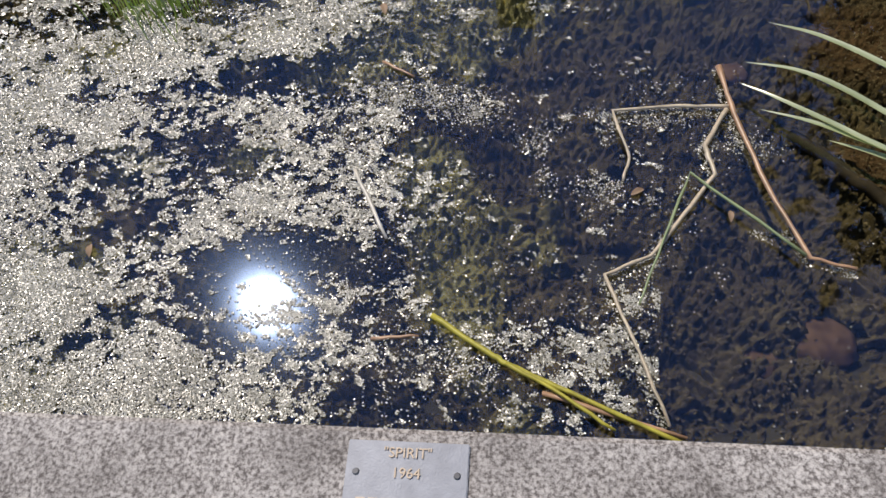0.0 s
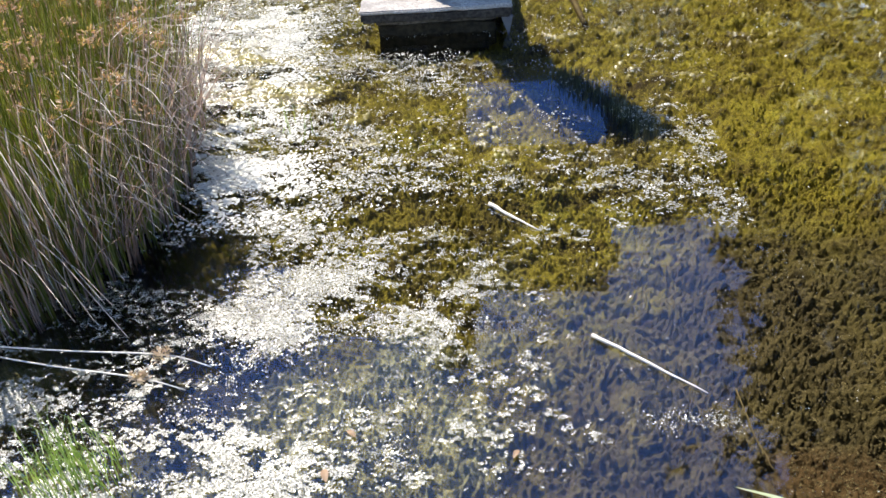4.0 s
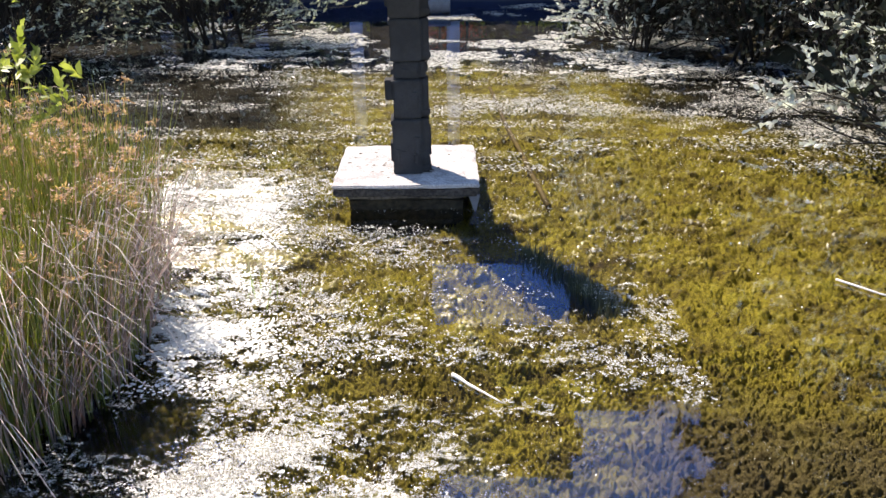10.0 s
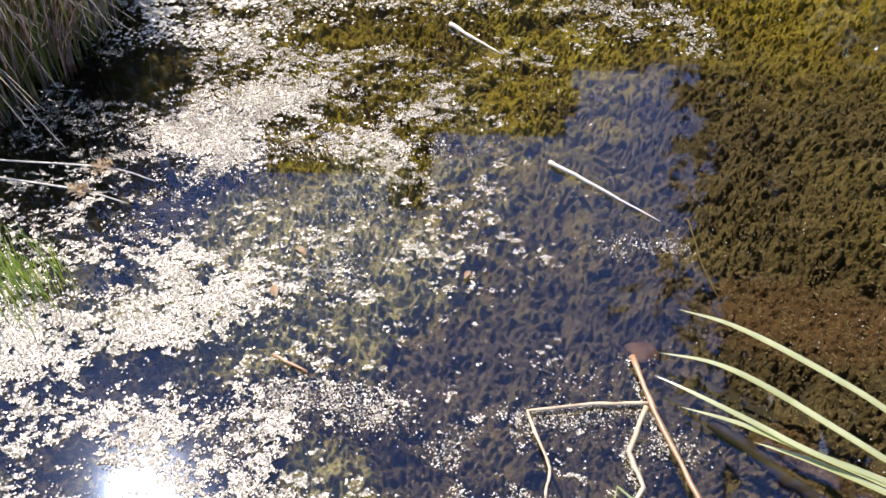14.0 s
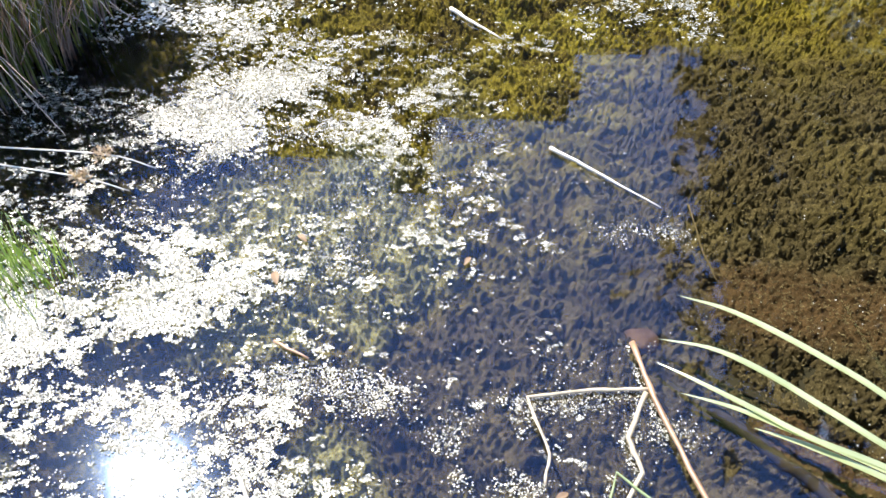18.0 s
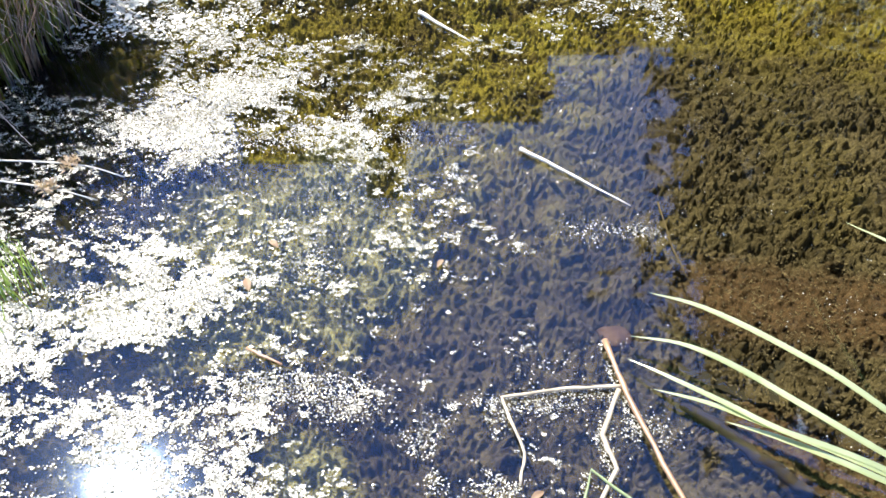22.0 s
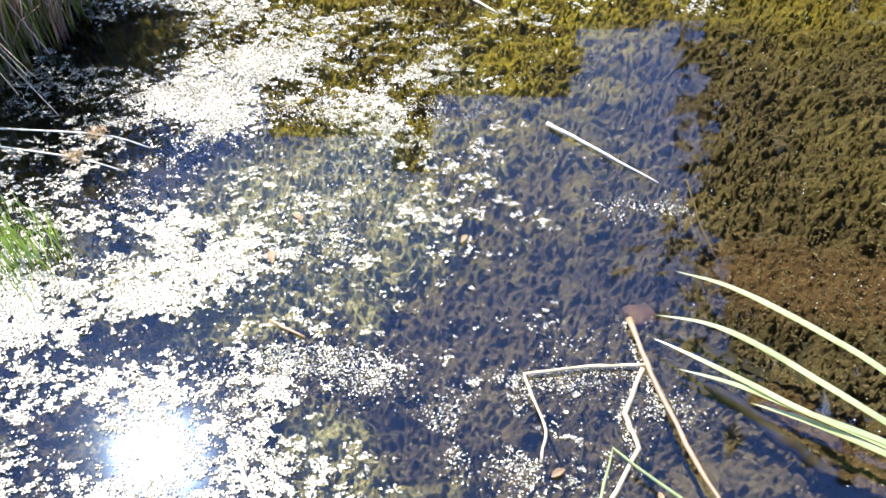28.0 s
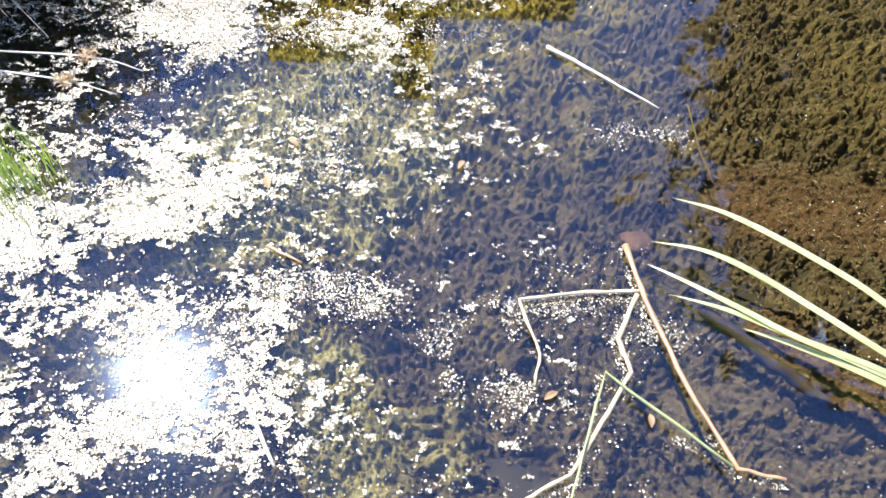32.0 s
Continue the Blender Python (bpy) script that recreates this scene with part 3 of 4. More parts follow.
def build_algae():
    for x0, x1, y0, y1, step, label in (
        (-0.75, 1.6, 0.2, 2.65, 0.0038, "brown and olive thread algae under shallow water"),
        (-1.3, -0.748, 0.1, 2.72, 0.008, "olive thread algae under the floating leaflets"),
        (-0.75, 1.6, 2.648, 2.71, 0.0038, "olive thread algae under shallow water"),
        (-1.9, 3.4, 2.7, 5.4, 0.009, "olive thread algae just under the water"),
        (-8.0, 4.2, 5.4, 13.5, 0.05, "olive thread algae under the far water"),
        (1.595, 4.3, 0.1, 2.72, 0.02, "brown silted algae along the bank"),
        (3.38, 4.3, 2.7, 5.42, 0.04, "olive algae along the bank"),
        (-2.3, -1.29, 0.1, 2.72, 0.03, "brown silted algae beneath the rushes"),
        (-3.6, -1.88, 2.7, 5.42, 0.04, "olive algae behind the rushes"),
    ):
        X, Y = np.meshgrid(np.arange(x0, x1, step), np.arange(y0, y1 + step * 0.9, step))
        Z = algae_height(X, Y)
        n, m = X.shape
        jit = np.random.RandomState(int(step * 1e5))
        X, Y = X + jit.uniform(-0.42, 0.42, X.shape) * step, Y + jit.uniform(-0.42, 0.42, X.shape) * step
        Z = Z + jit.uniform(-1, 1, X.shape) * min(0.55 * step, 0.004)
        idx = np.arange(n * m).reshape(n, m)
        faces = np.stack([idx[:-1, :-1], idx[:-1, 1:], idx[1:, 1:], idx[1:, :-1]], -1).reshape(-1, 4)
        ob = fast("algae", np.stack([X, Y, Z], -1).reshape(-1, 3), faces, M_ALGAE)
        set_silt(ob, X, Y, Z)
        tagged(ob, label, "algae", kind="stuff")
    # curled threads and loose flocks that stand out of the mat
    for count, x0, x1, y0, y1, size, width, seed in ((110000, -0.6, 1.6, 0.3, 2.6, 0.009, 0.0014, 5), (80000, -1.2, 2.6, 2.5, 5.0, 0.02, 0.0017, 6), (25000, -2.0, 2.4, 5.3, 8.0, 0.035, 0.003, 9)):
        rng = np.random.RandomState(seed)
        x, y = rng.uniform(x0, x1, count), rng.uniform(y0, y1, count)
        z = algae_height(x, y)
        a = rng.uniform(0, 6.28, count)
        b = a + rng.normal(0, 0.9, count)
        L = size * rng.uniform(0.5, 1.4, count)
        rise = rng.uniform(0.0, 0.7, count) * L
        p0 = np.stack([x, y, z - 0.002], -1)
        p1 = p0 + np.stack([np.cos(a) * L * 0.5, np.sin(a) * L * 0.5, rise], -1)
        p2 = p1 + np.stack([np.cos(b) * L * 0.5, np.sin(b) * L * 0.5, rise * rng.uniform(-0.8, 0.5, count)], -1)
        top = -0.002 + 0.016 * scum_amount(x, y)
        p1[:, 2], p2[:, 2] = np.minimum(p1[:, 2], top), np.minimum(p2[:, 2], top)
        s = np.stack([-np.sin(a), np.cos(a), np.full(count, 0.3)], -1) * width
        V = np.stack([p0, p1 - s, p2, p1 + s], 1).reshape(-1, 3)
        F = np.arange(count * 4).reshape(-1, 4)
        ob = fast("algae_threads", V, F, M_STRAND)
        for name, v in (("wet", smoothstep(z, -0.004, 0.002)), ("silt", silt_amount(x, y)), ("deep", shady_deep_amount(x, y))):
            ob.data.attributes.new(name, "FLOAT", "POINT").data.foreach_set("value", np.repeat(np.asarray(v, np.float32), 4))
        tagged(ob, "fine curled threads standing out of the algae", "algae", kind="stuff")


def scatter(name, count, x0, x1, y0, y1, size, tilt, seed, material, label, keep, z=0.002, sides=4):
    rng = np.random.RandomState(seed)
    x, y = rng.uniform(x0, x1, count), rng.uniform(y0, y1, count)
    open_water = np.maximum(near_band(x, y, -0.55, 3.86, 0.05, 3.86, 0.1), near_band(x, y, 0.2, 3.5, 0.55, 2.95, 0.08))
    ok = rng.rand(count) < keep(x, y) * (1 - open_water)
    x, y = x[ok], y[ok]
    n = len(x)
    r = size * rng.uniform(0.45, 1.4, n)
    steep = tilt * np.where(rng.rand(n) < 0.25, 2.6, 1.0)
    nx, ny = rng.normal(0, 1, n) * steep, rng.normal(0, 1, n) * steep
    w0 = rng.uniform(0, 6.28, n)
    lift = z + np.hypot(nx, ny) * r + rng.uniform(0, 0.6, n) * size
    verts = []
    for k in range(sides):
        w = w0 + 2 * math.pi * k / sides
        rr = r * rng.uniform(0.7, 1.2, n)
        dx, dy = rr * np.cos(w), rr * np.sin(w)
        verts.append(np.stack([x + dx, y + dy, lift + dx * nx + dy * ny], -1))
    v = np.stack(verts, 1).reshape(-1, 3)
    f = np.arange(n * sides).reshape(n, sides)
    return tagged(fast(name, v, f, material), label, "duckweed", kind="stuff")


def patch_amount(x, y):
    """Smooth scum patches beside the rushes, coloured white for sun glare."""
    zone = smoothstep(left_edge(y) + 0.02 - x, -0.1, 0.35) * smoothstep(y, 2.25, 2.6) * smoothstep(4.9 - y, 0.0, 0.8)
    return zone * smoothstep(fbm(x * 1.7, y * 3.4, 3, 140) + 0.5 * fbm(x * 9.0, y * 15.0, 3, 141) + 0.25 * fbm(x * 30.0, y * 40.0, 2, 142), -0.2, 0.3)


def build_duckweed():
    scatter("duckweed", 80000, -3.6, 3.2, 4.6, 8.4, 0.0085, 0.06, 19, M_DUCKWEED, "scattered leaflets and dead bits on the olive water",
            lambda x, y: 0.015 + 0.6 * clusters(x * 0.6, y * 1.8, 165, 1.8, 6.0) ** 3)
    scatter("duckweed", 60000, -1.8, -1.2, 0.2, 2.3, 0.0045, 0.1, 18, M_DUCKWEED, "pale wet duckweed drifts below the bank", mat_amount)
    scatter("duckweed", 200000, -1.9, -0.3, 2.2, 4.9, 0.006, 0.04, 8, M_RAFT, "smooth scum patches beside the rushes, coloured white for sun glare", patch_amount)
    scatter("duckweed", 1050000, -1.2, 0.4, 0.2, 2.3, 0.0017, 0.14, 1, M_DUCKWEED, "pale wet duckweed leaflets floating in drifts", mat_amount)
    scatter("duckweed", 380000, -1.6, 0.9, 2.3, 4.6, 0.003, 0.12, 5, M_DUCKWEED, "pale wet duckweed and scum beside the rushes", mat_amount)
    scatter("duckweed", 75000, -1.4, 3.2, 2.2, 6.5, 0.0038, 0.12, 7, M_SCUM, "single wet leaflets glinting on the algae",
            lambda x, y: (0.02 + 0.5 * clusters(x, y, 65, 5.0, 16.0) ** 3) * (0.06 + 0.94 * smoothstep(y - x, 1.9, 3.2)) * (0.25 + 0.75 * smoothstep(0.6 - x, 0.0, 0.5)))
    scatter("duckweed", 260000, -0.6, 1.2, 0.2, 2.3, 0.0017, 0.18, 2, M_DUCKWEED, "loose duckweed leaflets on open water", loose_amount)
    scatter("duckweed", 190000, -3.0, 3.4, 3.8, 7.0, 0.0065, 0.06, 3, M_SCUM, "pale drifts of duckweed round the plinth", raft_amount)
    scatter("duckweed", 150000, -7.0, 3.2, 6.9, 13.3, 0.015, 0.03, 4, M_RAFT, "broad pale rafts of duckweed far out", lambda x, y: smoothstep(raft_amount(x, y), 0.3, 0.62))


# ---- ledge and plaque ----
def build_ledge():
    ledge = thing("ledge", (0.04, 0.23, 0.0), 4.8, "pebbled grey concrete ledge along the pond edge", "ledge", kind="structure")
    bm = bmesh.new()
    box(bm, -4, -0.42, 0.24, 4, 0.0, 0.34, 0.008)
    part("coping", bm, M_LEDGE, ledge)
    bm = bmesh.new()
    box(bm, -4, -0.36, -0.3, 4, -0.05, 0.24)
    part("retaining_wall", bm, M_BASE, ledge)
    plaque = thing("plaque", (0.04, 0.21, 0.3403), 4.8, "small pale metal plaque screwed to the ledge", "plaque")
    bm = bmesh.new()
    box(bm, -0.08, -0.105, 0, 0.08, 0.0, 0.004, 0.0012)
    part("plate", bm, M_PLAQUE, plaque)
    for sx in (-0.066, 0.066):
        bm = bmesh.new()
        bmesh.ops.create_cone(bm, cap_ends=True, segments=10, radius1=0.005, radius2=0.0035, depth=0.003, matrix=pose(sx, -0.042, 0.0055))
        part("screw", bm, M_ROCK, plaque)
    for text, y, size in (('"SPIRIT"', -0.022, 0.019), ("1964", -0.048, 0.019)):
        cu = bpy.data.curves.new("lettering", "FONT")
        cu.body, cu.size, cu.align_x, cu.extrude = text, size, "CENTER", 0.0012
        cu.materials.append(M_LETTER)
        ob = new("lettering", cu)
        ob.parent, ob.location = plaque, (0, y, 0.005)
    for x0, x1 in ((-0.062, -0.05), (-0.046, -0.034), (-0.03, -0.006), (0.004, 0.016), (0.02, 0.03), (0.036, 0.06)):
        bm = bmesh.new()
        box(bm, x0, -0.083, 0.004, x1, -0.074, 0.005)
        part("lettering_bar", bm, M_LETTER, plaque)


# ---- plinth and sculpture ----
def build_sculpture():
    plinth = thing("plinth", (-0.246, 4.285, 0.0), 3.5, "weathered square concrete slab on a mossy base in the water", "plinth")
    bm = bmesh.new()
    box(bm, -0.37, -0.36, 0.132, 0.37, 0.36, 0.15, 0.006)
    bmesh.ops.subdivide_edges(bm, edges=[e for e in bm.edges if e.calc_length() > 0.3], cuts=12, use_grid_fill=True)
    chip(bm, 0.006, 14)
    part("slab", bm, M_SLAB, plinth)
    # lower band in a far darker concrete than the slab's top
    bm = bmesh.new()
    box(bm, -0.366, -0.357, 0.085, 0.366, 0.357, 0.134, 0.01)
    bmesh.ops.subdivide_edges(bm, edges=[e for e in bm.edges if e.calc_length() > 0.3], cuts=14, use_grid_fill=True)
    chip(bm, 0.012, 11)
    part("slab_edge", bm, M_EDGE, plinth, "dark crumbling edge of the slab")
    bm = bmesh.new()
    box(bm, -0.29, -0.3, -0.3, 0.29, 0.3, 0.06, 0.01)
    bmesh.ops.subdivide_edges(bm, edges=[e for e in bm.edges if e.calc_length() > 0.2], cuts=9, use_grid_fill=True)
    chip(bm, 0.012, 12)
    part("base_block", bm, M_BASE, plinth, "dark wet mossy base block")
    bm = bmesh.new()
    box(bm, -0.298, -0.308, 0.06, 0.298, 0.308, 0.084, 0.006)
    bmesh.ops.subdivide_edges(bm, edges=[e for e in bm.edges if e.calc_length() > 0.2], cuts=9, use_grid_fill=True)
    chip(bm, 0.006, 16)
    part("base_band", bm, M_BAND, plinth, "paler mortar band under the slab")
    # pale plate put in for a patch of light under the slab's corner
    v = [(0.312, -0.33, 0.084), (0.372, -0.33, 0.084), (0.35, -0.33, -0.02), (0.312, -0.318, 0.084), (0.372, -0.318, 0.084), (0.35, -0.318, -0.02)]
    raw("light_patch", v, [(0, 2, 1), (3, 4, 5), (0, 1, 4, 3), (1, 2, 5, 4), (2, 0, 3, 5)], M_ROCK, plinth, "pale three-cornered plate for a patch of light")
    # crumbled mortar and dry bits on the slab
    rng = random.Random(8)
    bm = bmesh.new()
    for _ in range(60):
        x, y = rng.gauss(-0.06, 0.13), rng.gauss(-0.03, 0.13)
        if abs(x) < 0.35 and abs(y) < 0.34:
            d = rng.uniform(0.002, 0.009)
            box(bm, x - d, y - d * rng.uniform(0.3, 1), 0.149, x + d, y + d * rng.uniform(0.3, 1), 0.149 + d * rng.uniform(0.2, 0.6))
    chip(bm, 0.003, 40)
    crumbs = part("mortar_crumbs", bm, M_BAND, plinth, "dark crumbs of mortar and dry leaves")
    crumbs["kind"] = "stuff"
    totem = thing("sculpture", (-0.216, 4.19, 0.15), 6, "tall dark grey sculpture of stacked carved blocks on the plinth", "sculpture")
    rng = random.Random(4)
    z = 0.0
    plan = [(0.29, 0.094, 0), (0.2, 0.088, 0.004), (0.085, 0.08, 0.0), (0.21, 0.095, 0.004), (0.25, 0.098, 0.0), (0.3, 0.092, -0.006), (0.3, 0.098, -0.012), (0.26, 0.09, -0.02)]

    def lean(h):
        # the upper blocks step forward over the water
        return -0.32 * float(smoothstep(h, 0.6, 1.7))

    for i, (h, r, off) in enumerate(plan):
        bm = bmesh.new()
        box(bm, -r + off, -r * 0.9, z, r * 0.62 + off, r * 0.9, z + h - 0.004, 0.006)
        # the recessed corner, the lips at both ends, ribs and notches of the carved faces
        box(bm, r * 0.55 + off, -r * 0.66, z + 0.002, r + off, r * 0.9, z + h - 0.006, 0.005)
        if h > 0.15:
            box(bm, -r - 0.007 + off, -r * 0.9 - 0.006, z + h - 0.03, r * 0.5 + off, r * 0.8, z + h - 0.008, 0.004)
            box(bm, r * 0.2 + off, -r * 0.72, z + 0.012, r + 0.008 + off, r * 0.8, z + 0.045, 0.004)
        for k in range(3):
            w = rng.uniform(0.015, 0.05)
            x = rng.uniform(-r, r * 0.6 - w)
            zz = z + rng.uniform(0.0, h * 0.4)
            box(bm, x, -r * 0.9 - rng.uniform(0.003, 0.008), zz, x + w, -r * 0.5, zz + h * rng.uniform(0.3, 0.6), 0.003)
        if i % 2 == 0:
            box(bm, -r - 0.012, -0.05, z + 0.2 * h, -r + 0.02, 0.03, z + 0.55 * h, 0.004)
            box(bm, r - 0.02, -0.04, z + 0.3 * h, r + 0.01, 0.05, z + 0.8 * h, 0.004)
        chip(bm, 0.003, 25)
        for v in bm.verts:
            v.co.y += lean(v.co.z)
        part("carved_block", bm, M_COLUMN, totem)
        z += h
    # dark boxes for the shade in two square sockets, and the small block on the side
    for x, zz, w, h in ((0.025, 0.06, 0.014, 0.05), (0.01, 1.04, 0.034, 0.04)):
        bm = bmesh.new()
        box(bm, x - w / 2, -0.1 + lean(zz), zz, x + w / 2, -0.08 + lean(zz), zz + h)
        part("socket_shade", bm, M_FRAME, totem, "dark box for the shade in a square hole")
    bm = bmesh.new()
    box(bm, -0.125, -0.05, 0.38, -0.08, 0.03, 0.48, 0.004)
    part("side_block", bm, M_COLUMN, totem)


# ---- reeds and sticks ----
REEDS = (
    ("reed_stem", M_RUSTREED, 0.0062, 0.013, ((0.51, 1.2), (0.54, 1.07), (0.6, 0.89), (0.67, 0.735), (0.75, 0.72)), "reddish dry reed stem broken at a knee, afloat"),
    ("reed_stem", M_STRAW, 0.0045, 0.012, ((0.53, 1.09), (0.42, 1.083), (0.29, 1.06), (0.33, 0.94), (0.32, 0.88)), "bent straw-coloured reed stem afloat"),
    ("reed_stem", M_STRAW, 0.0056, 0.014, ((0.525, 1.08), (0.48, 0.98), (0.5, 0.91), (0.44, 0.81), (0.38, 0.71), (0.295, 0.66), (0.35, 0.54), (0.42, 0.38)), "long kinked straw-coloured reed stem afloat"),
    ("reed_stem", M_GREENREED, 0.0034, 0.022, ((0.66, 0.735), (0.45, 0.905), (0.4, 0.74), (0.36, 0.6)), "thin green reed bent over in a sharp fold"),
    ("reed_stem", M_WHITEREED, 0.005, 0.008, ((-0.24, 0.86), (-0.14, 0.7)), "short sun-bleached reed among duckweed"),
    ("twig", M_RUSTREED, 0.004, 0.005, ((-0.24, 1.17), (-0.16, 1.13)), "short brown twig afloat"),
    ("reed_stem", M_YELLOWREED, 0.0065, 0.012, ((-0.02, 0.54), (0.09, 0.48), (0.13, 0.46), (0.25, 0.42), (0.45, 0.35)), "yellow-green reed stalk fallen beside the ledge"),
    ("reed_stem", M_YELLOWREED, 0.005, 0.016, ((0.13, 0.46), (0.22, 0.42), (0.33, 0.36)), "yellow-green side stalk beside the ledge"),
    ("reed_stem", M_RUSTREED, 0.0055, 0.006, ((0.2, 0.415), (0.45, 0.365)), "brown broken stalk beside the ledge"),
    ("twig", M_RUSTREED, 0.004, 0.0, ((-0.13, 0.485), (-0.04, 0.5)), "brown twig sunken near the ledge"),
    ("stick", M_WHITEREED, 0.0075, 0.008, ((0.07, 2.44), (0.14, 2.37), (0.23, 2.285)), "short bleached stick afloat on algae"),
    ("stick", M_WHITEREED, 0.006, 0.008, ((0.36, 1.803), (0.47, 1.72), (0.62, 1.6)), "long bleached stick afloat"),
    ("stick", M_WHITEREED, 0.006, 0.01, ((1.6, 3.2), (1.72, 3.07), (1.9, 2.98)), "pale stick afloat near the bushes"),
    ("twig", M_ALGAEPIPE, 0.0019, 0.002, ((0.69, 1.62), (0.7, 1.47), (0.72, 1.38)), "thin olive grass stalk afloat"),
)


def build_reeds():
    rng = random.Random(11)
    for name, mat, r, z, pts, label in REEDS:
        line = bent([(x, y, z) for x, y in pts], 5, 0.0016, rng)
        n = len(line)
        taper = 0.75 if name == "stick" else 0.4
        radii = [r * (1 - taper * i / n) * rng.uniform(0.8, 1.12) for i in range(n)]
        v, f = tube(line, radii, 7)
        ob = raw(name, v, f, mat, smooth=True)
        tagged(ob, label, "stick" if name == "stick" else "twig" if name == "twig" else "reed", "fallen reeds and sticks")


def blade(points, width, fold=0.25, pointed=False):
    """A folded tapered leaf along points: verts, quads."""
    pts = [Vector(p) for p in points]
    n = len(pts)
    verts, faces = [], []
    for i, p in enumerate(pts):
        d = (pts[min(i + 1, n - 1)] - pts[max(i - 1, 0)]).normalized()
        side = d.cross(Vector((0, 0, 1))).normalized()
        t = i / (n - 1)
        w = width * (math.sin(math.pi * (0.04 + 0.92 * t)) if pointed else min(1.0, 2.2 * t**0.75 + 0.02))
        lift = side.cross(d) * (w * fold)
        verts += [p - side * w / 2 + lift, p, p + side * w / 2 + lift]
    for i in range(n - 1):
        a = 3 * i
        faces += [(a, a + 1, a + 4, a + 3), (a + 1, a + 2, a + 5, a + 4)]
    return verts, faces


def curve_points(ctrl, n=16):
    """Points on a smooth curve through the controls."""
    c = [Vector(p) for p in ctrl]
    c = [2 * c[0] - c[1]] + c + [2 * c[-1] - c[-2]]
    out = []
    segs = len(c) - 3
    for i in range(n):
        u = i / (n - 1) * segs
        k = min(int(u), segs - 1)
        t = u - k
        p0, p1, p2, p3 = c[k : k + 4]
        out.append(0.5 * (2 * p1 + (p2 - p0) * t + (2 * p0 - 5 * p1 + 4 * p2 - p3) * t * t + (3 * p1 - p0 - 3 * p2 + p3) * t**3))
    return out


def build_iris():
    plant = thing("iris_plant", (1.32, 0.72, -0.05), 0, "clump of long arching green iris blades over the water", "plant")
    o = Vector(plant.location)
    leaves = (
        (((0.61, 1.3, 0.05), (0.72, 1.25, 0.06), (0.87, 1.14, 0.068), (1.0, 1.03, 0.06), (1.3, 0.77, -0.02)), 0.015),
        (((0.56, 1.2, 0.03), (0.66, 1.17, 0.045), (0.75, 1.115, 0.052), (0.86, 1.03, 0.052), (1.0, 0.925, 0.045), (1.33, 0.74, -0.02)), 0.0145),
        (((0.55, 1.15, 0.02), (0.62, 1.1, 0.035), (0.73, 1.03, 0.042), (0.8, 0.985, 0.045), (1.0, 0.885, 0.04), (1.31, 0.73, -0.02)), 0.0125),
        (((0.59, 1.08, 0.02), (0.69, 1.04, 0.035), (0.8, 0.985, 0.042), (1.0, 0.895, 0.04), (1.32, 0.72, -0.02)), 0.0125),
        (((0.72, 1.01, 0.02), (0.82, 0.965, 0.032), (0.97, 0.885, 0.04), (1.34, 0.72, -0.02)), 0.0135),
        (((0.92, 0.68, 0.02), (1.0, 0.7, 0.04), (1.12, 0.73, 0.05), (1.35, 0.72, -0.02)), 0.0135),
        (((1.05, 1.45, 0.12), (1.12, 1.3, 0.17), (1.2, 1.05, 0.17), (1.33, 0.76, -0.02)), 0.0135),
    )
    for ctrl, w in leaves:
        v, f = blade([p - o for p in curve_points(ctrl, 22)], w)
        raw("blade", v, f, M_IRIS, plant, smooth=True)


def stems(items):
    """Tapered stems along lines: verts and quads. Each item is (points, width at the foot)."""
    V, F = [], []
    for line, w in items:
        k, n = len(V), len(line)
        for i, p in enumerate(line):
            ww = w * (1 - 0.78 * i / (n - 1))
            V += [(p[0] - ww, p[1], p[2] + ww * 0.3), (p[0] + ww, p[1] + ww * 0.6, p[2]), (p[0], p[1] - ww, p[2] - ww * 0.3)]
        for i in range(n - 1):
            for c in range(3):
                F.append((k + 3 * i + c, k + 3 * i + (c + 1) % 3, k + 3 * i + 3 + (c + 1) % 3, k + 3 * i + 3 + c))
    return V, F


def seed_head(V, F, c, rng, n=27, size=0.03):
    """A loose spray of bristly spikelets on short rays."""
    for _ in range(n // 3):
        ray = Vector((rng.gauss(0, 1), rng.gauss(0, 1), rng.uniform(-0.2, 1.2))).normalized() * rng.uniform(0.3, 1.0) * size
        for _ in range(3):
            p = c + ray + Vector((rng.gauss(0, 0.004), rng.gauss(0, 0.004), rng.gauss(0, 0.004)))
            d = (ray + Vector((rng.gauss(0, 0.01), rng.gauss(0, 0.01), rng.gauss(0, 0.01)))).normalized() * rng.uniform(0.006, 0.013)
            e = d.cross(Vector((rng.uniform(-1, 1), rng.uniform(-1, 1), 1))).normalized() * 0.0022
            b = len(V)
            V += [p - d, p + e, p + d, p - e]
            F.append((b, b + 1, b + 2, b + 3))


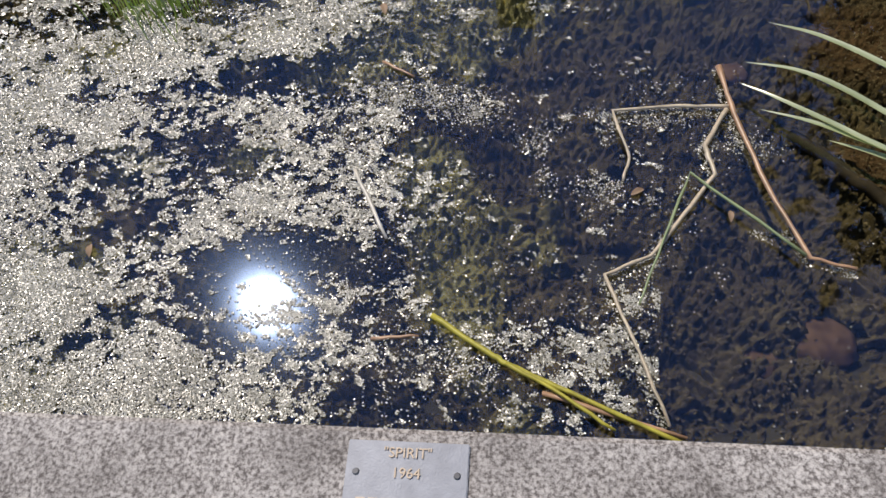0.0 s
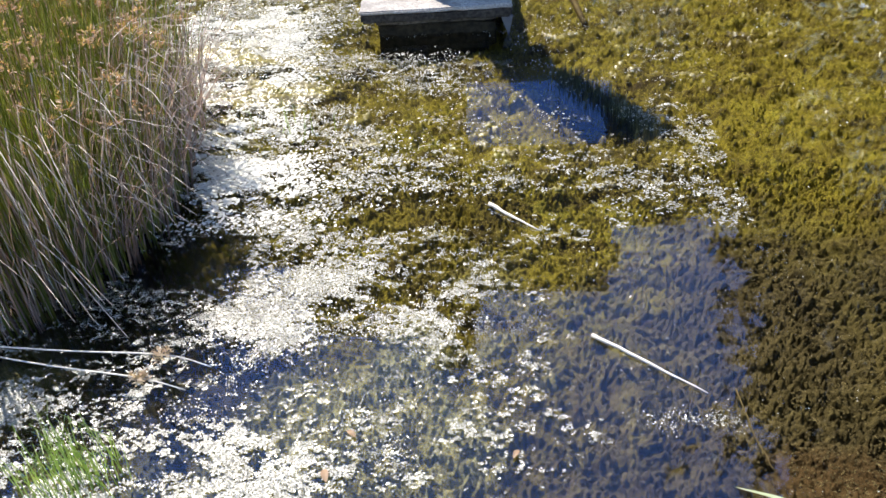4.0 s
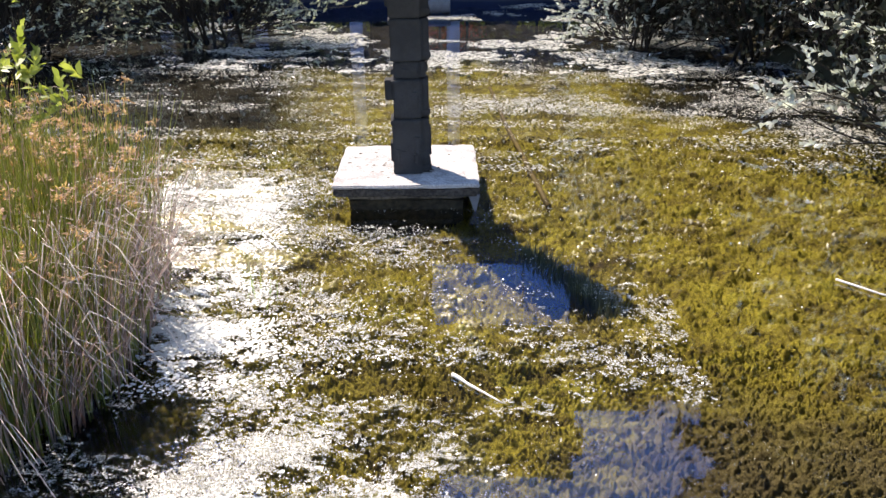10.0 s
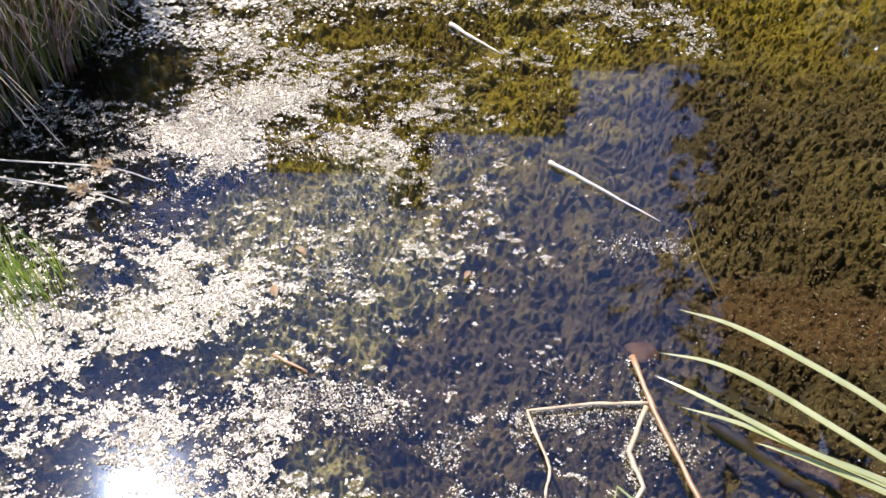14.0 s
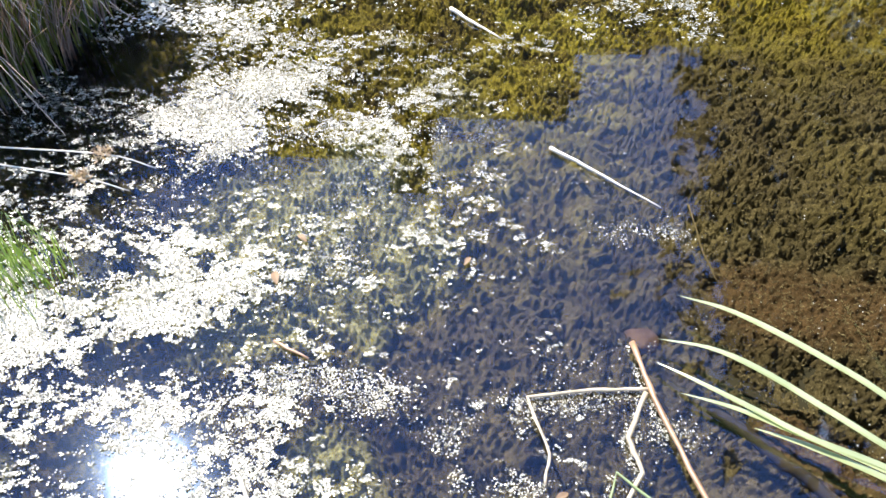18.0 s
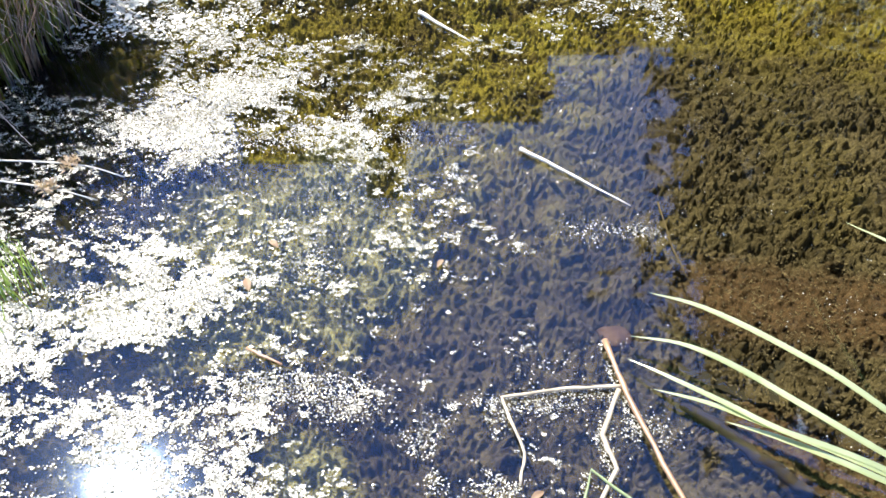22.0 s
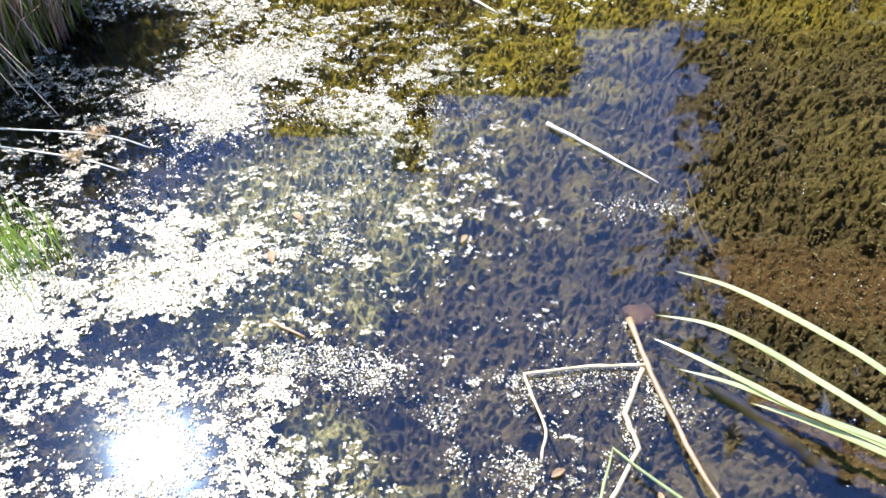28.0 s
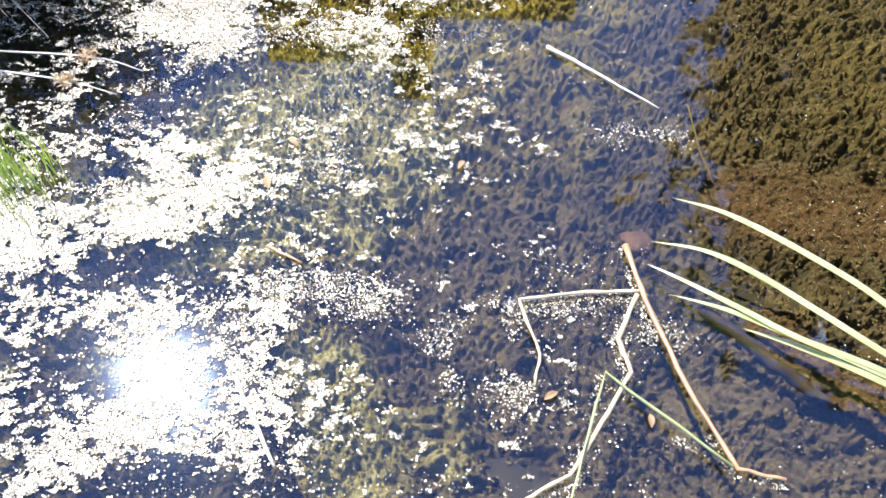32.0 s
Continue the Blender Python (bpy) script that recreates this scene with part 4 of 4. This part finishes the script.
def build_rushes():
    rng = random.Random(21)
    for cx, cy, rx, ry, n, label in ((-1.62, 2.42, 0.62, 0.78, 2700, "dense tall rush clump with brown seed heads"),
                                     (-1.36, 2.98, 0.26, 0.3, 300, "thin leaning rushes at the clump's edge"),
                                     (-2.9, 3.6, 0.9, 0.9, 900, "tall rush clump on the bank behind")):
        clump = thing("rush_clump", (cx, cy, 0.0), 0, label, "rushes", "rushes on the bank")
        green, dead, hang, tops = [], [], [], []
        for k in range(n + 3 * n // 5):
            a, q = rng.uniform(0, 6.28), math.sqrt(rng.random())
            b = Vector((rx * q * math.cos(a), ry * q * math.sin(a), -0.03))
            h = rng.uniform(0.56, 0.95) * (1 - 0.14 * q * q)
            lean = rng.uniform(0.0, 0.12) * (0.25 + q)
            old = k >= n
            if old:
                lean, h = lean + rng.uniform(0, 0.2) * q, h * rng.uniform(0.4, 1.0)
            d = Vector((math.cos(a) * lean + rng.uniform(-0.07, 0.07), math.sin(a) * lean + rng.uniform(-0.07, 0.07), 0))
            line = [b + d * t * t + Vector((0, 0, h * (t - 0.25 * lean * t * t))) for t in (0, 0.33, 0.67, 1.0)]
            (dead if old else green).append((line, rng.uniform(0.0017, 0.0034)))
            if not old and rng.random() < 0.2:
                tops.append(line[2].lerp(line[3], rng.uniform(0.6, 1.0)))
        # long dead blades that arch out and hang over the water
        for _ in range(n // 9):
            a, q = rng.uniform(-1.7, 0.7), rng.uniform(0.5, 0.95)
            b = Vector((rx * q * math.cos(a), ry * q * math.sin(a), 0.0))
            w = a + rng.uniform(-0.5, 0.5)
            out = Vector((math.cos(w), math.sin(w), 0))
            reach, top = rng.uniform(0.15, 0.5), rng.uniform(0.2, 0.62)
            hang.append((curve_points([b, b + out * reach * 0.35 + Vector((0, 0, top)), b + out * reach + Vector((0, 0, top * rng.uniform(0.3, 1.15)))], 7), rng.uniform(0.0018, 0.0032)))
        for what, items, mat, text in (("green_stem_mass", green, M_RUSH, ""), ("dead_stem_mass", dead, M_DRYRUSH, "reddish dead stems hanging outwards"), ("hanging_blade_mass", hang, M_PALEBLADE, "bleached blades arching over the water")):
            ob = fast(what, *stems(items), mat, clump, text)
            ob["kind"] = "stuff"
        V, F = [], []
        for c in tops:
            seed_head(V, F, c, rng)
        ob = fast("seed_head_mass", V, F, M_HEADS, clump, "orange-brown seed heads")
        ob["kind"] = "stuff"


def build_small_plants():
    rng = random.Random(31)
    for x, y, n, h, name, label in ((-0.86, 1.33, 120, 0.13, "grass_tuft", "bright green grass tuft in the duckweed"), (-0.72, 3.0, 10, 0.13, "grass_tuft", "thin yellow-green shoots by the rushes")):
        V, F = [], []
        for _ in range(n):
            px, py = rng.gauss(0, 0.06), rng.gauss(0, 0.045)
            line = [Vector((px, py, -0.01)), Vector((px + rng.gauss(0, 0.01), py + rng.gauss(0, 0.01), h * 0.6)), Vector((px + rng.gauss(0, 0.03), py + rng.gauss(0, 0.03), h * rng.uniform(0.7, 1.1)))]
            for i, (a, b) in enumerate(zip(line, line[1:])):
                w = 0.0012 * (1.0 if i == 0 else 0.6)
                k = len(V)
                V += [a + Vector((-w, 0, 0)), a + Vector((w, w, 0)), b + Vector((w * 0.6, w * 0.6, 0)), b + Vector((-w * 0.6, 0, 0))]
                F.append((k, k + 1, k + 2, k + 3))
        ob = fast(name, V, F, M_GRASS)
        ob.location = (x, y, 0)
        tagged(ob, label, "grass", kind="stuff")
    V, F = [], []
    for _ in range(1100):
        t = rng.random()
        px, py = 0.36 + 0.31 * t + rng.gauss(0, 0.03), 3.46 - 0.56 * t + rng.gauss(0, 0.035)
        a, b = Vector((px, py, -0.07)), Vector((px + rng.gauss(0, 0.015), py + rng.gauss(0, 0.015), rng.uniform(-0.01, 0.05)))
        w = rng.uniform(0.0012, 0.0026)
        k = len(V)
        V += [a + Vector((-w, 0, 0)), a + Vector((w, w, 0)), b + Vector((w * 0.5, w * 0.5, 0)), b + Vector((-w * 0.5, 0, 0))]
        F.append((k, k + 1, k + 2, k + 3))
    tagged(fast("water_weed", V, F, M_WEED), "dark upright water weed breaking the surface", "plant", kind="stuff")
    for hx, hy, sx, sy, z in ((-0.75, 1.665, -1.3, 1.66, 0.06), (-0.795, 1.588, -1.3, 1.64, 0.055)):
        stalk = thing("rush_stalk", (hx, hy, 0), 0, "leaning pale rush stalk with an orange-brown seed head", "rushes")
        v, f = tube(curve_points([(sx - hx, sy - hy, 0.1), ((sx - hx) / 2, (sy - hy) / 2, z + 0.015), (0, 0, z), (0.12, -0.012, z - 0.03)], 12), [0.0024] * 8 + [0.0018] * 4, 6)
        raw("stem", v, f, M_WHITEREED, stalk, smooth=True)
        V, F = [], []
        for _ in range(4):
            seed_head(V, F, Vector((rng.gauss(0, 0.014), rng.gauss(0, 0.009), z + 0.005)), rng, 24, 0.016)
        fast("seed_head", V, F, M_STALKHEAD, stalk)
    for i, (x, y, s) in enumerate(((-0.27, 1.34, 0.02), (-0.23, 1.46, 0.016), (0.16, 1.41, 0.014), (0.35, 0.86, 0.015), (-0.76, 0.61, 0.016), (0.53, 0.82, 0.013))):
        a = rng.uniform(0, 6.28)
        pts = [(x - math.cos(a) * s, y - math.sin(a) * s, 0.004), (x, y, 0.009), (x + math.cos(a) * s, y + math.sin(a) * s, 0.005)]
        v, f = blade(curve_points(pts, 9), s * 0.9, 0.15, True)
        tagged(raw("fallen_leaf", v, f, M_FALLEN), "curled light brown fallen leaf afloat", "leaf", "fallen leaves")


def rock(name, at, size, mat, label, seed):
    bm = bmesh.new()
    bmesh.ops.create_icosphere(bm, subdivisions=3, radius=1.0)
    for v in bm.verts:
        d = 1 + 0.4 * noise.noise(v.co * 1.5 + Vector((seed, 0, 0))) + 0.2 * noise.noise(v.co * 4 + Vector((0, seed, 0)))
        v.co = Vector((v.co.x * size[0], v.co.y * size[1], v.co.z * size[2])) * d
    ob = part(name, bm, mat)
    for p in ob.data.polygons:
        p.use_smooth = True
    ob.location = at
    tagged(ob, label, "stone")


def build_stones():
    rock("stone", (0.71, 0.62, -0.118), (0.07, 0.05, 0.02), M_STONE, "flat brown sunken stone near the ledge", 1)
    rock("stone", (0.6, 0.57, -0.118), (0.045, 0.04, 0.018), M_STONE, "small brown sunken stone near the ledge", 2)
    rock("stone", (0.565, 1.29, -0.11), (0.042, 0.033, 0.014), M_STONE, "reddish sunken stone by the reed tip", 3)
    rock("stone", (-0.13, 1.7, -0.1), (0.03, 0.025, 0.02), M_STONE, "small round sunken stone", 4)
    v, f = tube(bent([(0.69, 1.125, -0.108), (0.8, 1.01, -0.096), (0.93, 0.885, -0.1)], 9, 0.006, random.Random(3)), 0.014, 8)
    tagged(raw("sunken_branch", v, f, M_BASE, smooth=True), "dark mossy branch sunken under the iris", "branch")
    v, f = tube(bent([(0.2, 7.0, -0.016), (0.32, 5.7, -0.016), (0.5, 4.1, -0.02)], 6, 0.006), 0.016, 8)
    tagged(raw("pipe", v, f, M_ALGAEPIPE, smooth=True), "thin brown pipe lying on the pond bed", "pipe")
    bm = bmesh.new()
    bmesh.ops.create_cone(bm, cap_ends=True, segments=18, radius1=0.11, radius2=0.1, depth=0.5, matrix=pose(0, 0, 0, 0, 90, 0))
    ob = part("drain_pipe", bm, M_ROCK)
    ob.location = (-0.62, 12.1, 0.09)
    tagged(ob, "grey concrete drain pipe half under water", "pipe")


# ---- shrubs and trees ----
def leaf_cloud(centres, per, spread, size, rng, aspect=0.45, up=0.3, stretch=(1, 1, 1)):
    """Folded leaves round many centres."""
    V, F = [], []
    n = len(centres) * per
    c = np.repeat(np.array(centres), per, 0)
    p = c + rng.normal(0, 1, (n, 3)) * spread * np.array(stretch)
    d = rng.normal(0, 1, (n, 3)) + np.array([0, 0, up])
    d /= np.linalg.norm(d, axis=1)[:, None]
    nrm = rng.normal(0, 0.6, (n, 3)) + np.array([0, 0, 1.0])
    s = np.cross(d, nrm)
    s /= np.linalg.norm(s, axis=1)[:, None] + 1e-9
    L = size * rng.uniform(0.6, 1.3, n)[:, None]
    W = L * aspect
    droop = np.cross(s, d) * L * 0.12
    a, tip = p, p + d * L - droop
    l, r = p + d * L * 0.45 - s * W * 0.5 + droop, p + d * L * 0.45 + s * W * 0.5 + droop
    V = np.stack([a, l, tip, r], 1).reshape(-1, 3)
    F = np.arange(n * 4).reshape(n, 4)[:, [0, 3, 2, 1]]
    return V, F


def shoots(origins, ways, per, length, leaf, rng, aspect=0.36):
    """Leafy shoots: pointed oval leaves set round a short stem, spreading from it."""
    n = len(origins)
    o, w = np.repeat(np.asarray(origins), per, 0), np.repeat(np.asarray(ways), per, 0)
    L = np.repeat(rng.uniform(0.6, 1.3, n) * length, per)[:, None]
    t = np.tile(np.linspace(0.1, 1.0, per), n)[:, None]
    p = o + w * L * t
    side = np.cross(w, rng.normal(0, 1, (n * per, 3)))
    side /= np.linalg.norm(side, axis=1)[:, None] + 1e-9
    spread = rng.uniform(0.5, 1.1, (n * per, 1)) * (1.25 - 0.8 * t)
    d = w + side * spread + rng.normal(0, 0.12, (n * per, 3))
    d /= np.linalg.norm(d, axis=1)[:, None]
    nrm = np.cross(np.cross(d, w), d) + 1e-6
    nrm /= np.linalg.norm(nrm, axis=1)[:, None]
    s = np.cross(d, nrm)
    l = leaf * rng.uniform(0.6, 1.25, (n * per, 1)) * (1.1 - 0.35 * t)
    h = l * aspect * 0.5
    up = nrm * l * 0.1
    V = np.stack([p, p + d * l * 0.3 - s * h * 0.85 + up, p + d * l * 0.62 - s * h + up, p + d * l - up, p + d * l * 0.62 + s * h + up, p + d * l * 0.3 + s * h * 0.85 + up], 1)
    return V.reshape(-1, 3), np.arange(n * per * 6).reshape(-1, 6)


def shrub(name, at, size, leaf, mat, seed, label, category, clumps=160, per=30, trunk=0.05, low=0.0, spread=0.13, group="", aspect=0.42, skirt=False, inner=0, leafy=False, rise=0.15):
    """A woody plant: stems from the ground, twigs, and a crown of leafy shoots with gaps, round an inside coloured dark
    for shade.
    """
    rng = np.random.RandomState(seed)
    ob = thing(name, at, 0, label, category, group)
    sx, sy, sz = size

    def inside(count, core):
        pts = []
        while len(pts) < count:
            p = rng.uniform(-1, 1, 3)
            q = math.sqrt(p[0] ** 2 + p[1] ** 2 + max(p[2], 0.0 if skirt else p[2]) ** 2)
            if q > 1 or q < core and rng.rand() < 0.8:
                continue
            wob = 0.82 + 0.3 * math.sin(3.1 * p[0] + seed) * math.cos(2.7 * p[1] - seed) + 0.13 * rng.randn()
            pts.append((p[0] * sx * wob, p[1] * sy * wob, max(low, sz * (0.5 + 0.5 * p[2] * min(wob, 1.05)))))
        return np.array(pts)

    if leafy:
        pts = inside(clumps, 0.6)
        out = pts / np.array([sx, sy, sz * 3.0]) + rng.normal(0, 0.6, pts.shape) + np.array([0, 0, rise])
        out /= np.linalg.norm(out, axis=1)[:, None]
        V, F = shoots(pts, out, per, spread, leaf, rng, aspect)
    else:
        pts = inside(clumps, 0.35)
        V, F = leaf_cloud(pts, per, spread, leaf, rng, 0.45)
    crown = fast("crown", V, F, mat, ob)
    crown["kind"] = "stuff"
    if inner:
        # near-black leaves put the shade inside the crown into colour
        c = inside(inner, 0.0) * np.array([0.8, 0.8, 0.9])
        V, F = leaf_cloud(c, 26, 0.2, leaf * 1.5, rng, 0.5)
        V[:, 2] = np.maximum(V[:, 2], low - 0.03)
        inside_ob = fast("inner_foliage", V, F, M_DARKLEAF, ob, "inner leaves coloured dark for the shade inside")
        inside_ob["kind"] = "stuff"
    for k in range(max(3, min(9, clumps // 30))):
        tip = pts[(k * 17) % len(pts)]
        b = (rng.uniform(-0.2, 0.2) * sx, rng.uniform(-0.2, 0.2) * sy, -0.1)
        mid = (b[0] + 0.4 * (tip[0] - b[0]) + rng.normal(0, 0.05), b[1] + 0.4 * (tip[1] - b[1]) + rng.normal(0, 0.05), 0.5 * tip[2])
        v, f = tube(curve_points([b, mid, tip], 8), [trunk * (1 - 0.8 * i / 7) for i in range(8)], 6)
        raw("limb", v, f, M_BARK, ob, smooth=True)
    if leafy:
        V, F = [], []
        for k in range(0, len(pts), 2):
            tip = Vector(pts[k])
            b = Vector((tip.x * 0.45 + rng.normal(0, 0.08), tip.y * 0.45 + rng.normal(0, 0.08), tip.z * rng.uniform(0.1, 0.7)))
            v, f = tube(curve_points([b, b.lerp(tip, 0.5) + Vector(rng.normal(0, 0.03, 3)), tip], 5), [0.007, 0.006, 0.005, 0.004, 0.002], 3)
            F += [tuple(i + len(V) for i in q) for q in f if len(q) == 4]
            V += v
        tw = fast("twig_mass", V, F, M_BARK, ob)
        tw["kind"] = "stuff"
    return ob


def build_shrubs():
    shrub("shrub", (-2.22, 3.75, 0.1), (0.34, 0.32, 1.05), 0.066, M_LIME, 1, "leafy shrub with lime-green backlit leaves on the bank", "shrub", 40, 12, 0.009, 0.6, 0.16, aspect=0.5, leafy=True, rise=0.6)
    shrub("shrub", (-1.74, 3.75, 0.1), (0.12, 0.12, 0.74), 0.066, M_LIME, 2, "upright lime-green sprig among the rushes", "shrub", 5, 10, 0.006, 0.5, 0.14, aspect=0.5, leafy=True, rise=0.9)
    for i, (x, y, sx, sy, sz) in enumerate(((-5.0, 8.7, 1.8, 1.0, 2.9), (-3.05, 9.5, 1.6, 0.9, 2.7), (-7.2, 8.6, 1.7, 1.2, 3.2), (-5.6, 11.4, 2.2, 0.9, 2.8))):
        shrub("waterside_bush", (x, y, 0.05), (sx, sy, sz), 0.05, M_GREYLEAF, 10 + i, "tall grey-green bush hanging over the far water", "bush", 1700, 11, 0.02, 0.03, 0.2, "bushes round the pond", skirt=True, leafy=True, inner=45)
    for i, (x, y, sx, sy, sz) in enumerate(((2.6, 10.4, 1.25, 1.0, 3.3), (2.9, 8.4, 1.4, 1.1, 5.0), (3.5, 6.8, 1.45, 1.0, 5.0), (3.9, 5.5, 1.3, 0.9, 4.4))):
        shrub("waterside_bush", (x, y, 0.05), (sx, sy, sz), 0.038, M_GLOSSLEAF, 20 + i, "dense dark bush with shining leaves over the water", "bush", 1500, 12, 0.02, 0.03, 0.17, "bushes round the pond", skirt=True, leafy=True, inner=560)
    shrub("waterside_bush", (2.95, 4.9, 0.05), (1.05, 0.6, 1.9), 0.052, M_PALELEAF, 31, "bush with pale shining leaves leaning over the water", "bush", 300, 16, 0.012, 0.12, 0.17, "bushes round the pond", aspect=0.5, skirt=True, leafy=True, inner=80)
    shrub("waterside_bush", (1.75, 8.9, 0.05), (0.8, 0.6, 2.3), 0.048, M_PALELEAF, 33, "silvery green bush hanging over the far water", "bush", 800, 14, 0.012, 0.1, 0.16, "bushes round the pond", aspect=0.46, skirt=True, leafy=True, inner=80)
    tree = shrub("tree", (6.5, 8.4, 0.0), (3.5, 3.2, 11.6), 0.48, M_DARKLEAF, 41, "tall dense dark tree beyond the bushes", "tree", 1100, 26, 0.2, 1.5, 0.5, "trees behind the pond", skirt=True)
    copy_thing(tree, pose(10.2, 5.0, 0, 0, 0, 70))
    small = shrub("tree", (-10.5, 12.8, 0.0), (2.9, 2.2, 8.5), 0.42, M_DARKLEAF, 42, "dark leafy tree on the far bank", "tree", 500, 16, 0.12, 0.2, 0.45, "trees behind the pond")
    copy_thing(small, pose(-12.5, 8.5, 0, 0, 0, 120))


# ---- the building at the far end ----
def build_building():
    house = thing("building", (0.07, 0, 0), 0, "dark building with white posts and large windows at the pond's end", "building")
    bm = bmesh.new()
    box(bm, -16, 13.55, -0.3, 6.2, 13.75, 0.31, 0.01)
    part("low_wall", bm, M_NAVY, house, "dark blue low wall")
    for x in (-5.32, -3.7, -2.08, -0.46):
        bm = bmesh.new()
        bmesh.ops.create_cone(bm, cap_ends=True, segments=20, radius1=0.11, radius2=0.11, depth=4.2, matrix=pose(x, 13.62, 0.31 + 2.1))
        part("post", bm, M_WHITE, house, "white round post")
    for x in (-5.6, -5.1, -3.93, -3.47, -2.31, -1.85, -0.69, -0.23, 0.93, 1.39):
        bm = bmesh.new()
        box(bm, x - 0.025, 13.76, 0.31, x + 0.025, 13.82, 2.6)
        part("mullion", bm, M_FRAME, house)
    bm = bmesh.new()
    box(bm, -16, 13.76, 0.62, 6.2, 13.8, 0.66)
    part("rail", bm, M_FRAME, house)
    # out of view; depth added to keep the sun off the far water
    bm = bmesh.new()
    box(bm, -16, 13.5, 2.6, 6.2, 14.6, 4.4)
    part("wall", bm, M_BUILDING, house)
    # the stepped roofline behind, which the water mirrors
    for x0, x1, z1, nz in ((-40.0, -10.7, 21.6, 6), (-10.7, -4.5, 26.1, 8), (-2.6, 4.25, 23.2, 7), (4.25, 7.4, 19.3, 5), (7.4, 15.0, 18.8, 5)):
        bm = bmesh.new()
        box(bm, x0, 30, -0.2, x1, 42, z1)
        block = part("upper_block", bm, M_BUILDING, house, "tall brown block behind")
        bm = bmesh.new()
        box(bm, x0 - 0.08, 29.9, z1 - 0.4, x1 + 0.08, 30.0, z1 + 0.05)
        part("parapet", bm, M_BUILDING, block)
        for k in range(nz):
            x = x0 + 0.5
            while x + 1.0 < x1:
                if not (-4.2 < x < 4.0 and 3 <= k <= 4):
                    bm = bmesh.new()
                    box(bm, x, 29.95, 3.0 + k * 2.9, x + 1.6, 30.02, 4.6 + k * 2.9)
                    part("window", bm, M_WINDOW, block)
                x += 2.6
    bm = bmesh.new()
    box(bm, -4.5, 29.8, -0.2, -2.6, 33, 28.5)
    part("chimney", bm, M_BUILDING, house, "tall brown stair tower")
    # unseen mirrors added to put a sky-bright patch into the water's reflection
    for x in (-2.3, -0.28, 1.74):
        bm = bmesh.new()
        box(bm, x, 29.93, 12.2, x + 1.98, 29.99, 15.1)
        part("sky_mirror_pane", bm, M_MIRRORGLASS, house, "added mirror pane for a bright patch in the reflection")


def build_courtyard():
    cab = thing("cabinet", (-1.62, 14.6, 0.2), 0, "dark grey box behind the windows", "cabinet")
    bm = bmesh.new()
    box(bm, -0.22, -0.2, 0.28, 0.22, 0.2, 0.78, 0.01)
    part("body", bm, M_BOX, cab)
    bm = bmesh.new()
    box(bm, -0.26, -0.24, 0.78, 0.26, 0.24, 0.82, 0.008)
    part("lid", bm, M_SLAB, cab)
    for sx in (-0.18, 0.18):
        bm = bmesh.new()
        box(bm, sx - 0.03, -0.15, -0.02, sx + 0.03, 0.15, 0.28)
        part("foot", bm, M_BOX, cab)
    for i, x in enumerate((-5.2, -1.7, 1.8)):
        shrub("hedge", (x, 15.2, 0.1), (1.8, 0.3, 0.62), 0.08, M_HEDGE, 51 + i, "low sunlit yellow-green hedge in the courtyard", "hedge", 260, 12, 0.02, 0.02, 0.12, "courtyard hedges", skirt=True, leafy=True)
    shrub("flower_bush", (-0.45, 16.3, 0.2), (0.6, 0.3, 1.1), 0.07, M_RED, 55, "bush of pinkish red flowers in the courtyard", "bush", 80, 18, 0.02, 0.5, 0.1)
    for i, x in enumerate((-7.5, -4.0, -0.5, 3.0)):
        shrub("courtyard_bush", (x, 17.2, 0.2), (2.0, 0.5, 2.9), 0.1, M_COURT, 61 + i, "sunlit olive-brown foliage along the courtyard", "bush", 300, 14, 0.03, 0.1, 0.2, "courtyard bushes", skirt=True, leafy=True)


build_ground()
build_water()
build_algae()
build_ledge()
build_building()
build_courtyard()
build_sculpture()
build_shrubs()
build_rushes()
build_iris()
build_reeds()
build_small_plants()
build_stones()
build_duckweed()
